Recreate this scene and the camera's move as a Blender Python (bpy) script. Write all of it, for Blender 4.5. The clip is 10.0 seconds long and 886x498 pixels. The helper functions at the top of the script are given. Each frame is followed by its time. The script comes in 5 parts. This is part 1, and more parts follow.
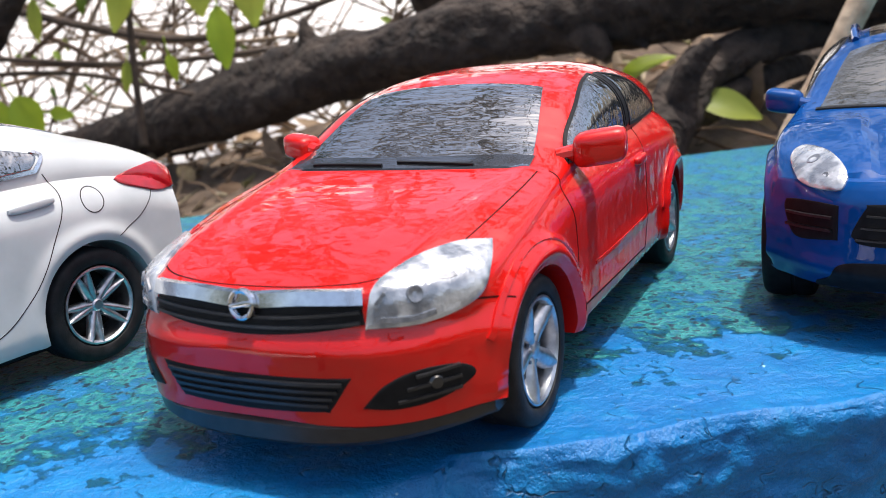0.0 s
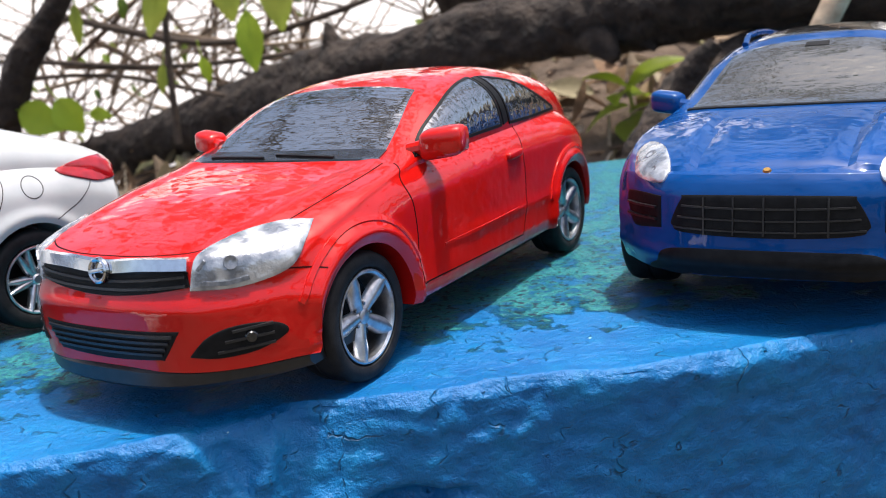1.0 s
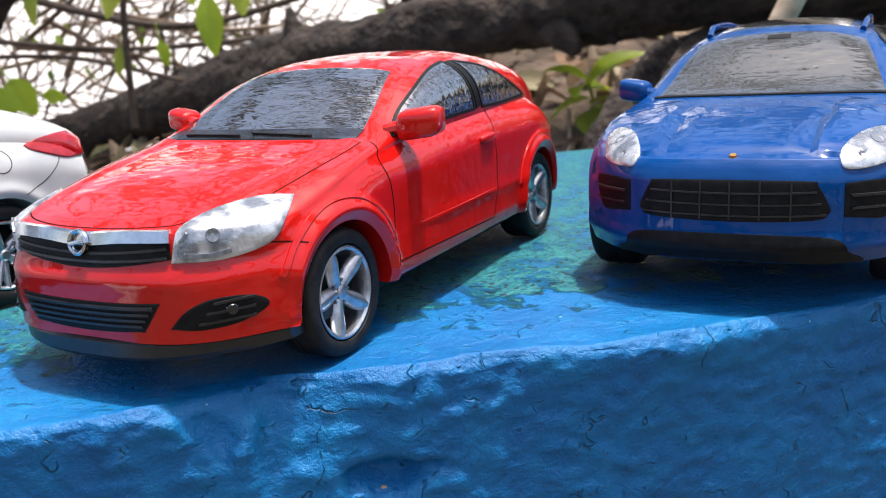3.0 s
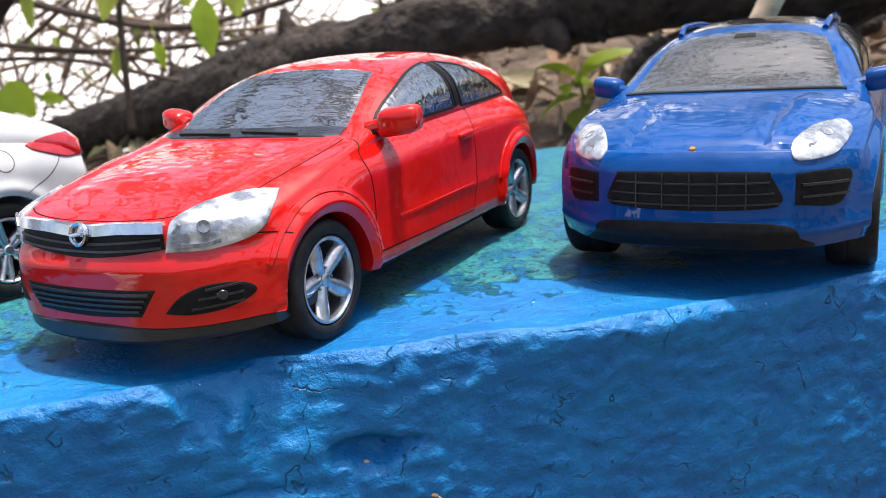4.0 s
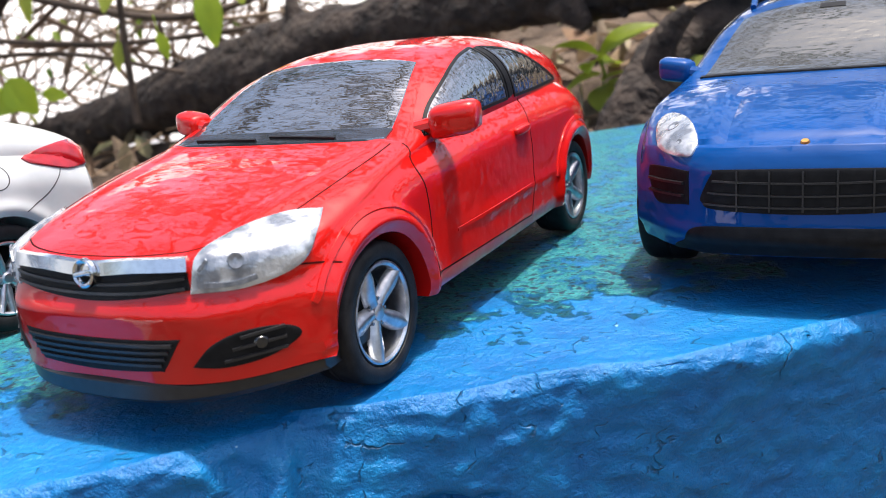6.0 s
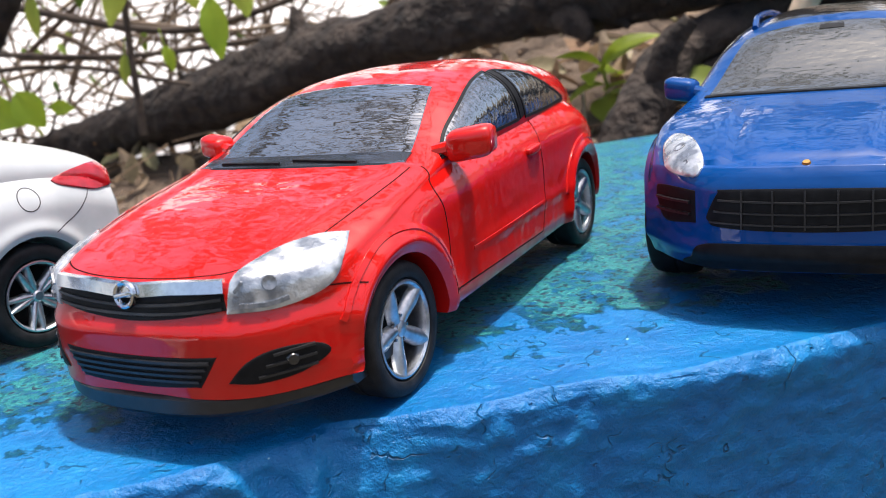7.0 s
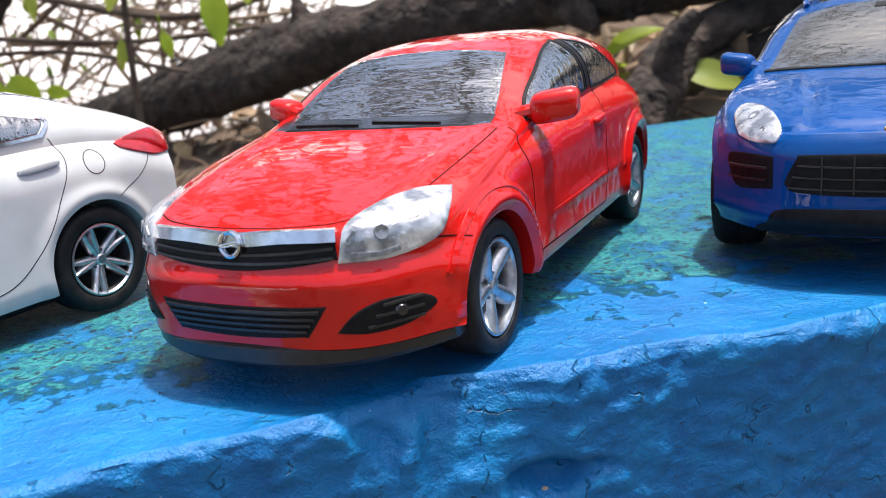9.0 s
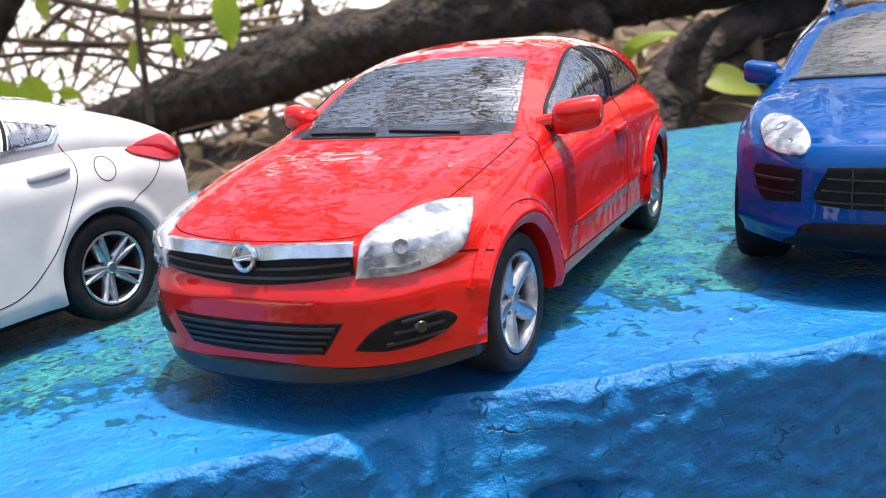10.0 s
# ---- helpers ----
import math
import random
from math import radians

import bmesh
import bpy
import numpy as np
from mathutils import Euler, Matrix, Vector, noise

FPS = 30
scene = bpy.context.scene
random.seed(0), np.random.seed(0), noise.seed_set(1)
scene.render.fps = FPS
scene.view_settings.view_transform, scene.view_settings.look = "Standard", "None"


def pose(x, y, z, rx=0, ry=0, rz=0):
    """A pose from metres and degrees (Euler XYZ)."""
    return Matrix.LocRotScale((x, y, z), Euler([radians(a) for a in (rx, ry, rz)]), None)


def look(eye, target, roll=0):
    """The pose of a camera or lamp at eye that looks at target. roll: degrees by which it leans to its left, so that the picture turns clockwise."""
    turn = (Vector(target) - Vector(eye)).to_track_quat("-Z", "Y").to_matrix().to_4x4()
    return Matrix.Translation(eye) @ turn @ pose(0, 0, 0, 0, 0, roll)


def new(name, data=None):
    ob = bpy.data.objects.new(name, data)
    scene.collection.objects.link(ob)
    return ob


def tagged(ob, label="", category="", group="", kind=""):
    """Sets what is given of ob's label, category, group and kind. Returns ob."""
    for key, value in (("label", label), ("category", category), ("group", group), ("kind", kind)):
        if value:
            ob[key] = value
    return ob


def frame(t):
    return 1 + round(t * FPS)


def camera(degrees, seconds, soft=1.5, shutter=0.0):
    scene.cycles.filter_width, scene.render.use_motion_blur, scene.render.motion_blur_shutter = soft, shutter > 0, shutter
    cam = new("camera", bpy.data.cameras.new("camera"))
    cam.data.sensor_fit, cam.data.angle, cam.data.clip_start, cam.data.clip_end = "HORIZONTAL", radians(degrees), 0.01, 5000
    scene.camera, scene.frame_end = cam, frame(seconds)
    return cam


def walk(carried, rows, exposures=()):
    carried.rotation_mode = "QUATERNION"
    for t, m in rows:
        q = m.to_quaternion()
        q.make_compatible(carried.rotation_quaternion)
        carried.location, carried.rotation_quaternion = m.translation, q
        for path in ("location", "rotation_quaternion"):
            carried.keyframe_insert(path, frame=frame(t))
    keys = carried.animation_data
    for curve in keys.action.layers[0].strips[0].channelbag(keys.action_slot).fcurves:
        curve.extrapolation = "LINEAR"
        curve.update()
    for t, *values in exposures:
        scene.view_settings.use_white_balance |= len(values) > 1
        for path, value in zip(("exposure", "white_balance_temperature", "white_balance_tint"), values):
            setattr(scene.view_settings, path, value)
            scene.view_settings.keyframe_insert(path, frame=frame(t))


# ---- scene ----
cam = camera(54.4, 10.0, 0.75)
cam.data.dof.use_dof = True
cam.data.dof.focus_distance = 0.18
cam.data.dof.aperture_fstop = 33
PATH = [
    (0, (0.038, 0.018, 0.064), (-0.028, 1.965, -0.389), -4.7),
    (0.5, (0.064, 0.0, 0.063), (-0.089, 1.948, -0.363), -4.3),
    (1, (0.08, -0.004, 0.062), (-0.112, 1.937, -0.378), -4.9),
    (1.5, (0.075, -0.01, 0.073), (-0.054, 1.938, -0.364), -4.8),
    (2, (0.072, -0.01, 0.069), (-0.062, 1.935, -0.375), -4.1),
    (2.5, (0.072, -0.006, 0.061), (-0.032, 1.939, -0.392), -3.5),
    (2.7, (0.073, -0.007, 0.06), (-0.017, 1.938, -0.399), -3.3),
    (3.8, (0.082, -0.015, 0.062), (-0.023, 1.925, -0.411), -4.2),
    (4, (0.081, -0.02, 0.061), (-0.008, 1.922, -0.409), -4.0),
    (4.5, (0.075, -0.019, 0.052), (0.002, 1.918, -0.44), -3.5),
    (5, (0.075, -0.011, 0.048), (-0.003, 1.925, -0.448), -3.2),
    (5.5, (0.067, 0.005, 0.059), (-0.037, 1.941, -0.431), -5.0),
    (5.7, (0.068, 0.01, 0.063), (-0.047, 1.942, -0.444), -6.0),
    (6.8, (0.069, 0.006, 0.06), (-0.032, 1.937, -0.452), -5.8),
    (7, (0.066, 0.003, 0.067), (-0.048, 1.938, -0.427), -6.4),
    (7.5, (0.049, -0.001, 0.069), (-0.073, 1.936, -0.414), -5.6),
    (8, (0.046, -0.003, 0.071), (-0.069, 1.935, -0.411), -6.0),
    (8.5, (0.047, 0.0, 0.061), (-0.027, 1.934, -0.446), -5.1),
    (9, (0.044, 0.0, 0.062), (-0.024, 1.934, -0.442), -5.4),
    (9.5, (0.045, -0.002, 0.059), (-0.028, 1.933, -0.441), -5.8),
    (10, (0.042, 0.005, 0.063), (-0.045, 1.94, -0.434), -5.1),
]
walk(cam, [(t, look(eye, target, roll)) for t, eye, target, roll in PATH], [(0, 0.1), (2.5, 0.12), (4.5, 0.4), (5.5, 0.4), (7.5, 0.15), (9, 0.3), (10, 0.45)])

# ---- light ----
world = bpy.data.worlds.new("sky_world")
scene.world = world
world.use_nodes = True
wn = world.node_tree.nodes
sky = wn.new("ShaderNodeTexSky")
sky.sky_type = "NISHITA"
sky.sun_disc = False
sky.dust_density = 5.0
sky.air_density = 1.0
SUN_EL, SUN_AZ = radians(80), radians(0)  # azimuth from +x, counterclockwise
sky.sun_elevation = SUN_EL
sky.sun_rotation = radians(90) - SUN_AZ
wn["Background"].inputs[1].default_value = 0.24
world.node_tree.links.new(sky.outputs[0], wn["Background"].inputs[0])
sun_dir = Vector((math.cos(SUN_EL) * math.cos(SUN_AZ), math.cos(SUN_EL) * math.sin(SUN_AZ), math.sin(SUN_EL)))
sun = new("sun", bpy.data.lights.new("sun", "SUN"))
sun.data.energy = 4.9
sun.data.angle = radians(2.5)
sun.data.color = (1.0, 0.97, 0.92)
sun.matrix_basis = look(sun_dir * 5, (0, 0, 0))


# ---- materials ----
def mat(name, color, rough=0.5, metal=0.0, coat=0.0, second=None, scale=400.0, amount=0.5, bump=0.0, bump_scale=1500.0, detail=6.0, spec=0.5, rough_var=0.0, coat_ior=1.5, stretch=(1, 1, 1), bump_detail=5.0):
    m = bpy.data.materials.new(name)
    m.use_nodes = True
    nt = m.node_tree
    n, l = nt.nodes, nt.links
    b = n["Principled BSDF"]
    b.inputs["Base Color"].default_value = (*color, 1)
    b.inputs["Roughness"].default_value = rough
    b.inputs["Metallic"].default_value = metal
    b.inputs["Coat Weight"].default_value = coat
    b.inputs["Coat IOR"].default_value = coat_ior
    b.inputs["Coat Roughness"].default_value = 0.03
    b.inputs["Specular IOR Level"].default_value = spec
    co = n.new("ShaderNodeTexCoord")
    if second:
        t = n.new("ShaderNodeTexNoise")
        t.inputs["Scale"].default_value = scale
        t.inputs["Detail"].default_value = detail
        l.new(co.outputs["Object"], t.inputs["Vector"])
        r = n.new("ShaderNodeMapRange")
        r.inputs[1].default_value, r.inputs[2].default_value = 0.5 - 0.3 * amount, 0.5 + 0.3 * amount
        l.new(t.outputs[0], r.inputs[0])
        mx = n.new("ShaderNodeMix")
        mx.data_type = "RGBA"
        mx.inputs[6].default_value, mx.inputs[7].default_value = (*color, 1), (*second, 1)
        l.new(r.outputs[0], mx.inputs[0])
        l.new(mx.outputs[2], b.inputs["Base Color"])
        if rough_var:
            rr = n.new("ShaderNodeMapRange")
            rr.inputs[3].default_value, rr.inputs[4].default_value = rough, rough + rough_var
            l.new(t.outputs[0], rr.inputs[0])
            l.new(rr.outputs[0], b.inputs["Roughness"])
    if bump:
        t2 = n.new("ShaderNodeTexNoise")
        t2.inputs["Scale"].default_value = bump_scale
        t2.inputs["Detail"].default_value = bump_detail
        mp = n.new("ShaderNodeMapping")
        mp.inputs["Scale"].default_value = stretch
        l.new(co.outputs["Object"], mp.inputs["Vector"])
        l.new(mp.outputs[0], t2.inputs["Vector"])
        bp = n.new("ShaderNodeBump")
        bp.inputs["Strength"].default_value = 1.0
        bp.inputs["Distance"].default_value = bump
        l.new(t2.outputs[0], bp.inputs["Height"])
        l.new(bp.outputs[0], b.inputs["Normal"])
        l.new(bp.outputs[0], b.inputs["Coat Normal"])
    return m


RED = mat("red_enamel", (0.55, 0.006, 0.004), 0.4, coat=1.0, second=(0.47, 0.005, 0.003), scale=60, bump=0.00022, bump_scale=230, coat_ior=1.52, bump_detail=1.5, stretch=(1, 0.6, 1), spec=0.08)
BLUE = mat("blue_enamel", (0.0004, 0.056, 0.235), 0.4, coat=0.9, second=(0.0004, 0.045, 0.19), scale=60, bump=0.00022, bump_scale=240, coat_ior=1.4, bump_detail=1.5, stretch=(1, 0.6, 1), spec=0.05)
WHITE = mat("white_enamel", (0.52, 0.535, 0.545), 0.4, coat=0.8, bump_detail=1.5, second=(0.39, 0.41, 0.425), scale=50, bump=0.00004, bump_scale=150, spec=0.1)
GLASS = mat("tinted_glazing", (0.02, 0.023, 0.026), 0.1, coat=1.0, spec=1.0, bump=0.00035, bump_scale=330, coat_ior=3.3, stretch=(1, 0.3, 1), bump_detail=2.0)
GREYGLASS = mat("grey_glazing", (0.045, 0.047, 0.046), 0.1, coat=1.0, spec=0.4, bump=0.00028, bump_scale=330, coat_ior=1.5, stretch=(1, 0.5, 1), bump_detail=2.0)
BLACK = mat("black_plastic", (0.007, 0.007, 0.008), 0.45, second=(0.013, 0.013, 0.014), scale=500, bump=0.00003, bump_scale=3000, spec=0.15)
# Slats' lit edges painted in: a paler copy of black_plastic, also on the lip.
SLAT = mat("lightened_black_slat", (0.018, 0.018, 0.021), 0.34, second=(0.01, 0.01, 0.012), scale=500, spec=0.6)
SEAM = mat("panel_gap", (0.02, 0.008, 0.008), 0.7, second=(0.01, 0.006, 0.006), scale=400)
RED_SEAM = mat("red_panel_gap", (0.05, 0.002, 0.002), 0.7, second=(0.025, 0.002, 0.002), scale=400, spec=0.1)
RUBBER = mat("tyre_rubber", (0.007, 0.007, 0.008), 0.6, second=(0.018, 0.018, 0.02), scale=300, bump=0.00006, bump_scale=2500, spec=0.25)
CHROME = mat("chrome", (0.78, 0.79, 0.81), 0.14, 1.0, second=(0.62, 0.63, 0.66), scale=300, bump=0.00002, bump_scale=900)
RIM = mat("silver_rim", (0.66, 0.67, 0.69), 0.26, 1.0, second=(0.42, 0.43, 0.46), scale=500, bump=0.00004, bump_scale=900, rough_var=0.2)
DARKRIM = mat("dark_rim", (0.3, 0.31, 0.33), 0.28, 1.0, second=(0.2, 0.2, 0.22), scale=500)
LAMP = mat("headlamp_lens", (0.62, 0.64, 0.67), 0.2, 0.45, coat=1.0, second=(0.22, 0.24, 0.28), scale=240, amount=0.35, bump=0.0004, bump_scale=420, detail=2.0)
DASH = mat("dark_windscreen_band", (0.008, 0.009, 0.011), 0.2, coat=1.0, second=(0.014, 0.015, 0.018), scale=300, bump=0.0002, bump_scale=300, stretch=(1, 0.3, 1))
LAMPDARK = mat("lamp_socket", (0.13, 0.14, 0.16), 0.25, 0.3, coat=1.0, second=(0.24, 0.25, 0.28), scale=900)
TAIL = mat("red_lens", (0.42, 0.006, 0.012), 0.15, coat=1.0, second=(0.3, 0.004, 0.008), scale=300, bump=0.00006, bump_scale=900)
GOLD = mat("gold_badge", (0.5, 0.32, 0.08), 0.3, 0.8, second=(0.35, 0.15, 0.05), scale=900)
BARK = mat("dark_bark", (0.009, 0.006, 0.005), 0.92, second=(0.06, 0.042, 0.032), scale=60, amount=0.7, bump=0.012, bump_scale=85, detail=10)
TWIG = mat("twig_bark", (0.1, 0.07, 0.05), 0.85, second=(0.045, 0.03, 0.022), scale=60, bump=0.001, bump_scale=200)
STICK = mat("bare_stick", (0.55, 0.42, 0.3), 0.75, second=(0.3, 0.2, 0.13), scale=80, bump=0.001, bump_scale=200)


def leaf_mat(name, a, b, trans=0.5):
    m = mat(name, a, 0.45, second=b, scale=30, amount=0.9, bump=0.0004, bump_scale=150)
    n, l = m.node_tree.nodes, m.node_tree.links
    tr = n.new("ShaderNodeBsdfTranslucent")
    mixs = n.new("ShaderNodeMixShader")
    mixs.inputs[0].default_value = trans
    src = n["Principled BSDF"].inputs["Base Color"].links[0].from_socket
    l.new(src, tr.inputs[0])
    out = n["Material Output"]
    l.new(n["Principled BSDF"].outputs[0], mixs.inputs[1])
    l.new(tr.outputs[0], mixs.inputs[2])
    l.new(mixs.outputs[0], out.inputs[0])
    return m


LEAF = leaf_mat("green_leaf", (0.32, 0.42, 0.06), (0.45, 0.5, 0.08), 0.65)
LEAFY = leaf_mat("yellow_green_leaf", (0.46, 0.58, 0.04), (0.32, 0.48, 0.04), 0.55)


def paint_mat():
    """Old blue masonry paint: a smooth newer coat along the rim, worn teal coat behind it."""
    m = bpy.data.materials.new("blue_masonry_paint")
    m.use_nodes = True
    nt = m.node_tree
    n, l = nt.nodes, nt.links
    b = n["Principled BSDF"]
    co = n.new("ShaderNodeTexCoord")
    sep = n.new("ShaderNodeSeparateXYZ")
    l.new(co.outputs["Object"], sep.inputs[0])

    def noise_tex(scale, detail=8.0, rough=0.6):
        t = n.new("ShaderNodeTexNoise")
        t.inputs["Scale"].default_value, t.inputs["Detail"].default_value, t.inputs["Roughness"].default_value = scale, detail, rough
        l.new(co.outputs["Object"], t.inputs["Vector"])
        return t.outputs[0]

    def math_node(op, a, c):
        k = n.new("ShaderNodeMath")
        k.operation = op
        for i, v in enumerate((a, c)):
            if isinstance(v, (int, float)):
                k.inputs[i].default_value = v
            else:
                l.new(v, k.inputs[i])
        return k.outputs[0]

    def ramp(v, lo, hi):
        r = n.new("ShaderNodeMapRange")
        r.inputs[1].default_value, r.inputs[2].default_value = lo, hi
        l.new(v, r.inputs[0])
        return r.outputs[0]

    def mix(f, a, c):
        x = n.new("ShaderNodeMix")
        x.data_type = "RGBA"
        l.new(f, x.inputs[0])
        for i, v in ((6, a), (7, c)):
            if isinstance(v, tuple):
                x.inputs[i].default_value = (*v, 1)
            else:
                l.new(v, x.inputs[i])
        return x.outputs[2]

    big, mid, fine, mottle = noise_tex(18, 5), noise_tex(75, 9, 0.68), noise_tex(420, 5, 0.6), noise_tex(140, 6, 0.7)
    blue = mix(ramp(big, 0.35, 0.65), (0.0008, 0.105, 0.32), (0.0012, 0.165, 0.43))
    blue = mix(math_node("MULTIPLY", ramp(mottle, 0.5, 0.72), 0.4), blue, (0.003, 0.22, 0.43))
    blue = mix(math_node("MULTIPLY", ramp(mottle, 0.44, 0.32), 0.35), blue, (0.001, 0.055, 0.2))
    blue = mix(math_node("MULTIPLY", ramp(fine, 0.62, 0.74), 0.3), blue, (0.002, 0.05, 0.17))
    teal = mix(ramp(fine, 0.4, 0.6), (0.006, 0.11, 0.18), (0.03, 0.3, 0.28))
    # depth behind the rim, moved about by noise, decides which coat shows
    edge = math_node("ADD", sep.outputs[1], math_node("MULTIPLY", math_node("SUBTRACT", mid, 0.5), 0.12))
    old = math_node("MULTIPLY", ramp(edge, 0.034, 0.044), ramp(sep.outputs[2], -0.008, -0.004))
    holes = ramp(math_node("ADD", mid, math_node("MULTIPLY", fine, 0.25)), 0.56, 0.64)
    worn = math_node("MULTIPLY", old, math_node("ADD", math_node("MULTIPLY", holes, 0.75), 0.25))
    colour = mix(worn, blue, teal)
    colour = mix(math_node("MULTIPLY", old, ramp(fine, 0.54, 0.6)), colour, (0.004, 0.03, 0.065))
    # hairline cracks and small dark pits
    cells = n.new("ShaderNodeTexVoronoi")
    cells.feature, cells.inputs["Scale"].default_value = "DISTANCE_TO_EDGE", 38
    warp = n.new("ShaderNodeVectorMath")
    warp.operation = "MULTIPLY_ADD"
    wob = n.new("ShaderNodeTexNoise")
    wob.inputs["Scale"].default_value = 130
    l.new(co.outputs["Object"], wob.inputs["Vector"])
    l.new(wob.outputs["Color"], warp.inputs[0])
    warp.inputs[1].default_value = (0.02, 0.02, 0.02)
    l.new(co.outputs["Object"], warp.inputs[2])
    l.new(warp.outputs[0], cells.inputs["Vector"])
    crack = math_node("MULTIPLY", ramp(cells.outputs["Distance"], 0.016, 0.004), ramp(mottle, 0.52, 0.6))
    pit = ramp(noise_tex(260, 3), 0.71, 0.75)
    flaw = math_node("MAXIMUM", crack, pit)
    colour = mix(math_node("MULTIPLY", flaw, 0.55), colour, (0.002, 0.014, 0.04))
    fleck = ramp(noise_tex(330, 2), 0.76, 0.79)
    colour = mix(fleck, colour, (0.3, 0.5, 0.6))
    l.new(colour, b.inputs["Base Color"])
    b.inputs["Specular IOR Level"].default_value = 0.42
    r = n.new("ShaderNodeMapRange")
    r.inputs[3].default_value, r.inputs[4].default_value = 0.3, 0.55
    l.new(fine, r.inputs[0])
    l.new(r.outputs[0], b.inputs["Roughness"])
    h = math_node("ADD", math_node("MULTIPLY", fine, math_node("ADD", math_node("MULTIPLY", old, 1.3), 0.35)), math_node("MULTIPLY", worn, 0.5))
    h = math_node("SUBTRACT", math_node("ADD", h, math_node("MULTIPLY", mottle, 1.6)), math_node("MULTIPLY", flaw, 0.5))
    bp = n.new("ShaderNodeBump")
    bp.inputs["Distance"].default_value = 0.0011
    l.new(h, bp.inputs["Height"])
    l.new(bp.outputs[0], b.inputs["Normal"])
    return m


PAINT = paint_mat()
SAND = mat("pale_sand_dimmed_near", (0.74, 0.71, 0.69), 0.9, second=(0.64, 0.6, 0.57), scale=3.0, bump=0.02, bump_scale=20)
# Sand mixed darker near and to the right, to dim reflections in the cars.
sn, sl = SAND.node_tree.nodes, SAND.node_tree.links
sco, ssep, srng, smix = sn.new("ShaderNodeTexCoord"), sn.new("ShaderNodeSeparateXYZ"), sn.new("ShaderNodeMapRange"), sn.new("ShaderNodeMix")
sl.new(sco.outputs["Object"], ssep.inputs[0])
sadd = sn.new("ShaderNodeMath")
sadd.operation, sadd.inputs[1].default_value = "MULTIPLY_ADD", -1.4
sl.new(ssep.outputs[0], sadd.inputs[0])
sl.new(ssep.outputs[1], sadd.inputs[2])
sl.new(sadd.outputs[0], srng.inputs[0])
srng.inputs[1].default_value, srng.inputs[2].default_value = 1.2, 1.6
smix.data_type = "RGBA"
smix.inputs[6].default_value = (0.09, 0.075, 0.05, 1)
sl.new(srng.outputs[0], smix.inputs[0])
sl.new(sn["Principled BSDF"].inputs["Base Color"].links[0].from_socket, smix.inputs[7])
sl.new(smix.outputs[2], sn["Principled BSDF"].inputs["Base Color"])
SOIL = mat("dry_soil", (0.17, 0.12, 0.085), 0.95, second=(0.085, 0.06, 0.042), scale=25, bump=0.01, bump_scale=60)


# ---- mesh helpers ----
def spline(xs, ys):
    """A monotone cubic curve through the given places."""
    xs, ys = np.array(xs, float), np.array(ys, float)
    if xs[0] > xs[-1]:
        xs, ys = xs[::-1], ys[::-1]
    h, d = np.diff(xs), np.diff(ys) / np.diff(xs)
    g = np.zeros(len(xs))
    for i in range(1, len(xs) - 1):
        if d[i - 1] * d[i] > 0:
            w1, w2 = 2 * h[i] + h[i - 1], h[i] + 2 * h[i - 1]
            g[i] = (w1 + w2) / (w1 / d[i - 1] + w2 / d[i])
    g[0], g[-1] = d[0], d[-1]

    def f(x):
        x = np.clip(x, xs[0], xs[-1])
        i = min(max(int(np.searchsorted(xs, x)) - 1, 0), len(h) - 1)
        t = (x - xs[i]) / h[i]
        return float(ys[i] * (1 + 2 * t) * (1 - t) ** 2 + g[i] * h[i] * t * (1 - t) ** 2 + ys[i + 1] * t * t * (3 - 2 * t) + g[i + 1] * h[i] * t * t * (t - 1))

    return f


def smooth_loop(pts, n=8, closed=True):
    """Catmull-Rom points through a loop of corners; a corner given twice stays sharp."""
    pts = [np.array(p, float) for p in pts]
    out, c = [], len(pts)
    for i in range(c if closed else c - 1):
        p1, p2 = pts[i], pts[(i + 1) % c]
        if np.allclose(p1, p2):
            continue
        p0 = pts[i - 1] if closed or i else p1
        p3 = pts[(i + 2) % c] if closed or i + 2 < c else p2
        for k in range(n):
            t = k / n
            out.append(0.5 * (2 * p1 + (p2 - p0) * t + (2 * p0 - 5 * p1 + 4 * p2 - p3) * t * t + (3 * p1 - p0 - 3 * p2 + p3) * t ** 3))
    if not closed:
        out.append(pts[-1])
    return out


def to_mesh(bm, name, sharp=35):
    me = bpy.data.meshes.new(name)
    bm.to_mesh(me)
    bm.free()
    me.shade_smooth()
    me.set_sharp_from_angle(angle=radians(sharp))
    return me


def part(name, bm, material, parent=None, label="", sharp=35):
    ob = new(name, to_mesh(bm, name, sharp))
    ob.data.materials.append(material)
    if parent:
        ob.parent = parent
    if label:
        tagged(ob, label)
    return ob


def bm_from(verts, faces):
    bm = bmesh.new()
    vs = [bm.verts.new(v) for v in verts]
    for f in faces:
        try:
            bm.faces.new([vs[i] for i in f])
        except ValueError:
            pass
    return bm


def lathe(profile, n=48, axis="y"):
    """A ring of (radius, offset) points turned about the axis."""
    verts, faces, m = [], [], len(profile)
    for i in range(n):
        a = 2 * math.pi * i / n
        for r, o in profile:
            verts.append((r * math.cos(a), o, r * math.sin(a)))
    for i in range(n):
        for j in range(m - 1):
            faces.append((i * m + j, i * m + j + 1, ((i + 1) % n) * m + j + 1, ((i + 1) % n) * m + j))
    bm = bm_from(verts, faces)
    bmesh.ops.remove_doubles(bm, verts=bm.verts, dist=1e-7)
    bmesh.ops.recalc_face_normals(bm, faces=bm.faces)
    return bm


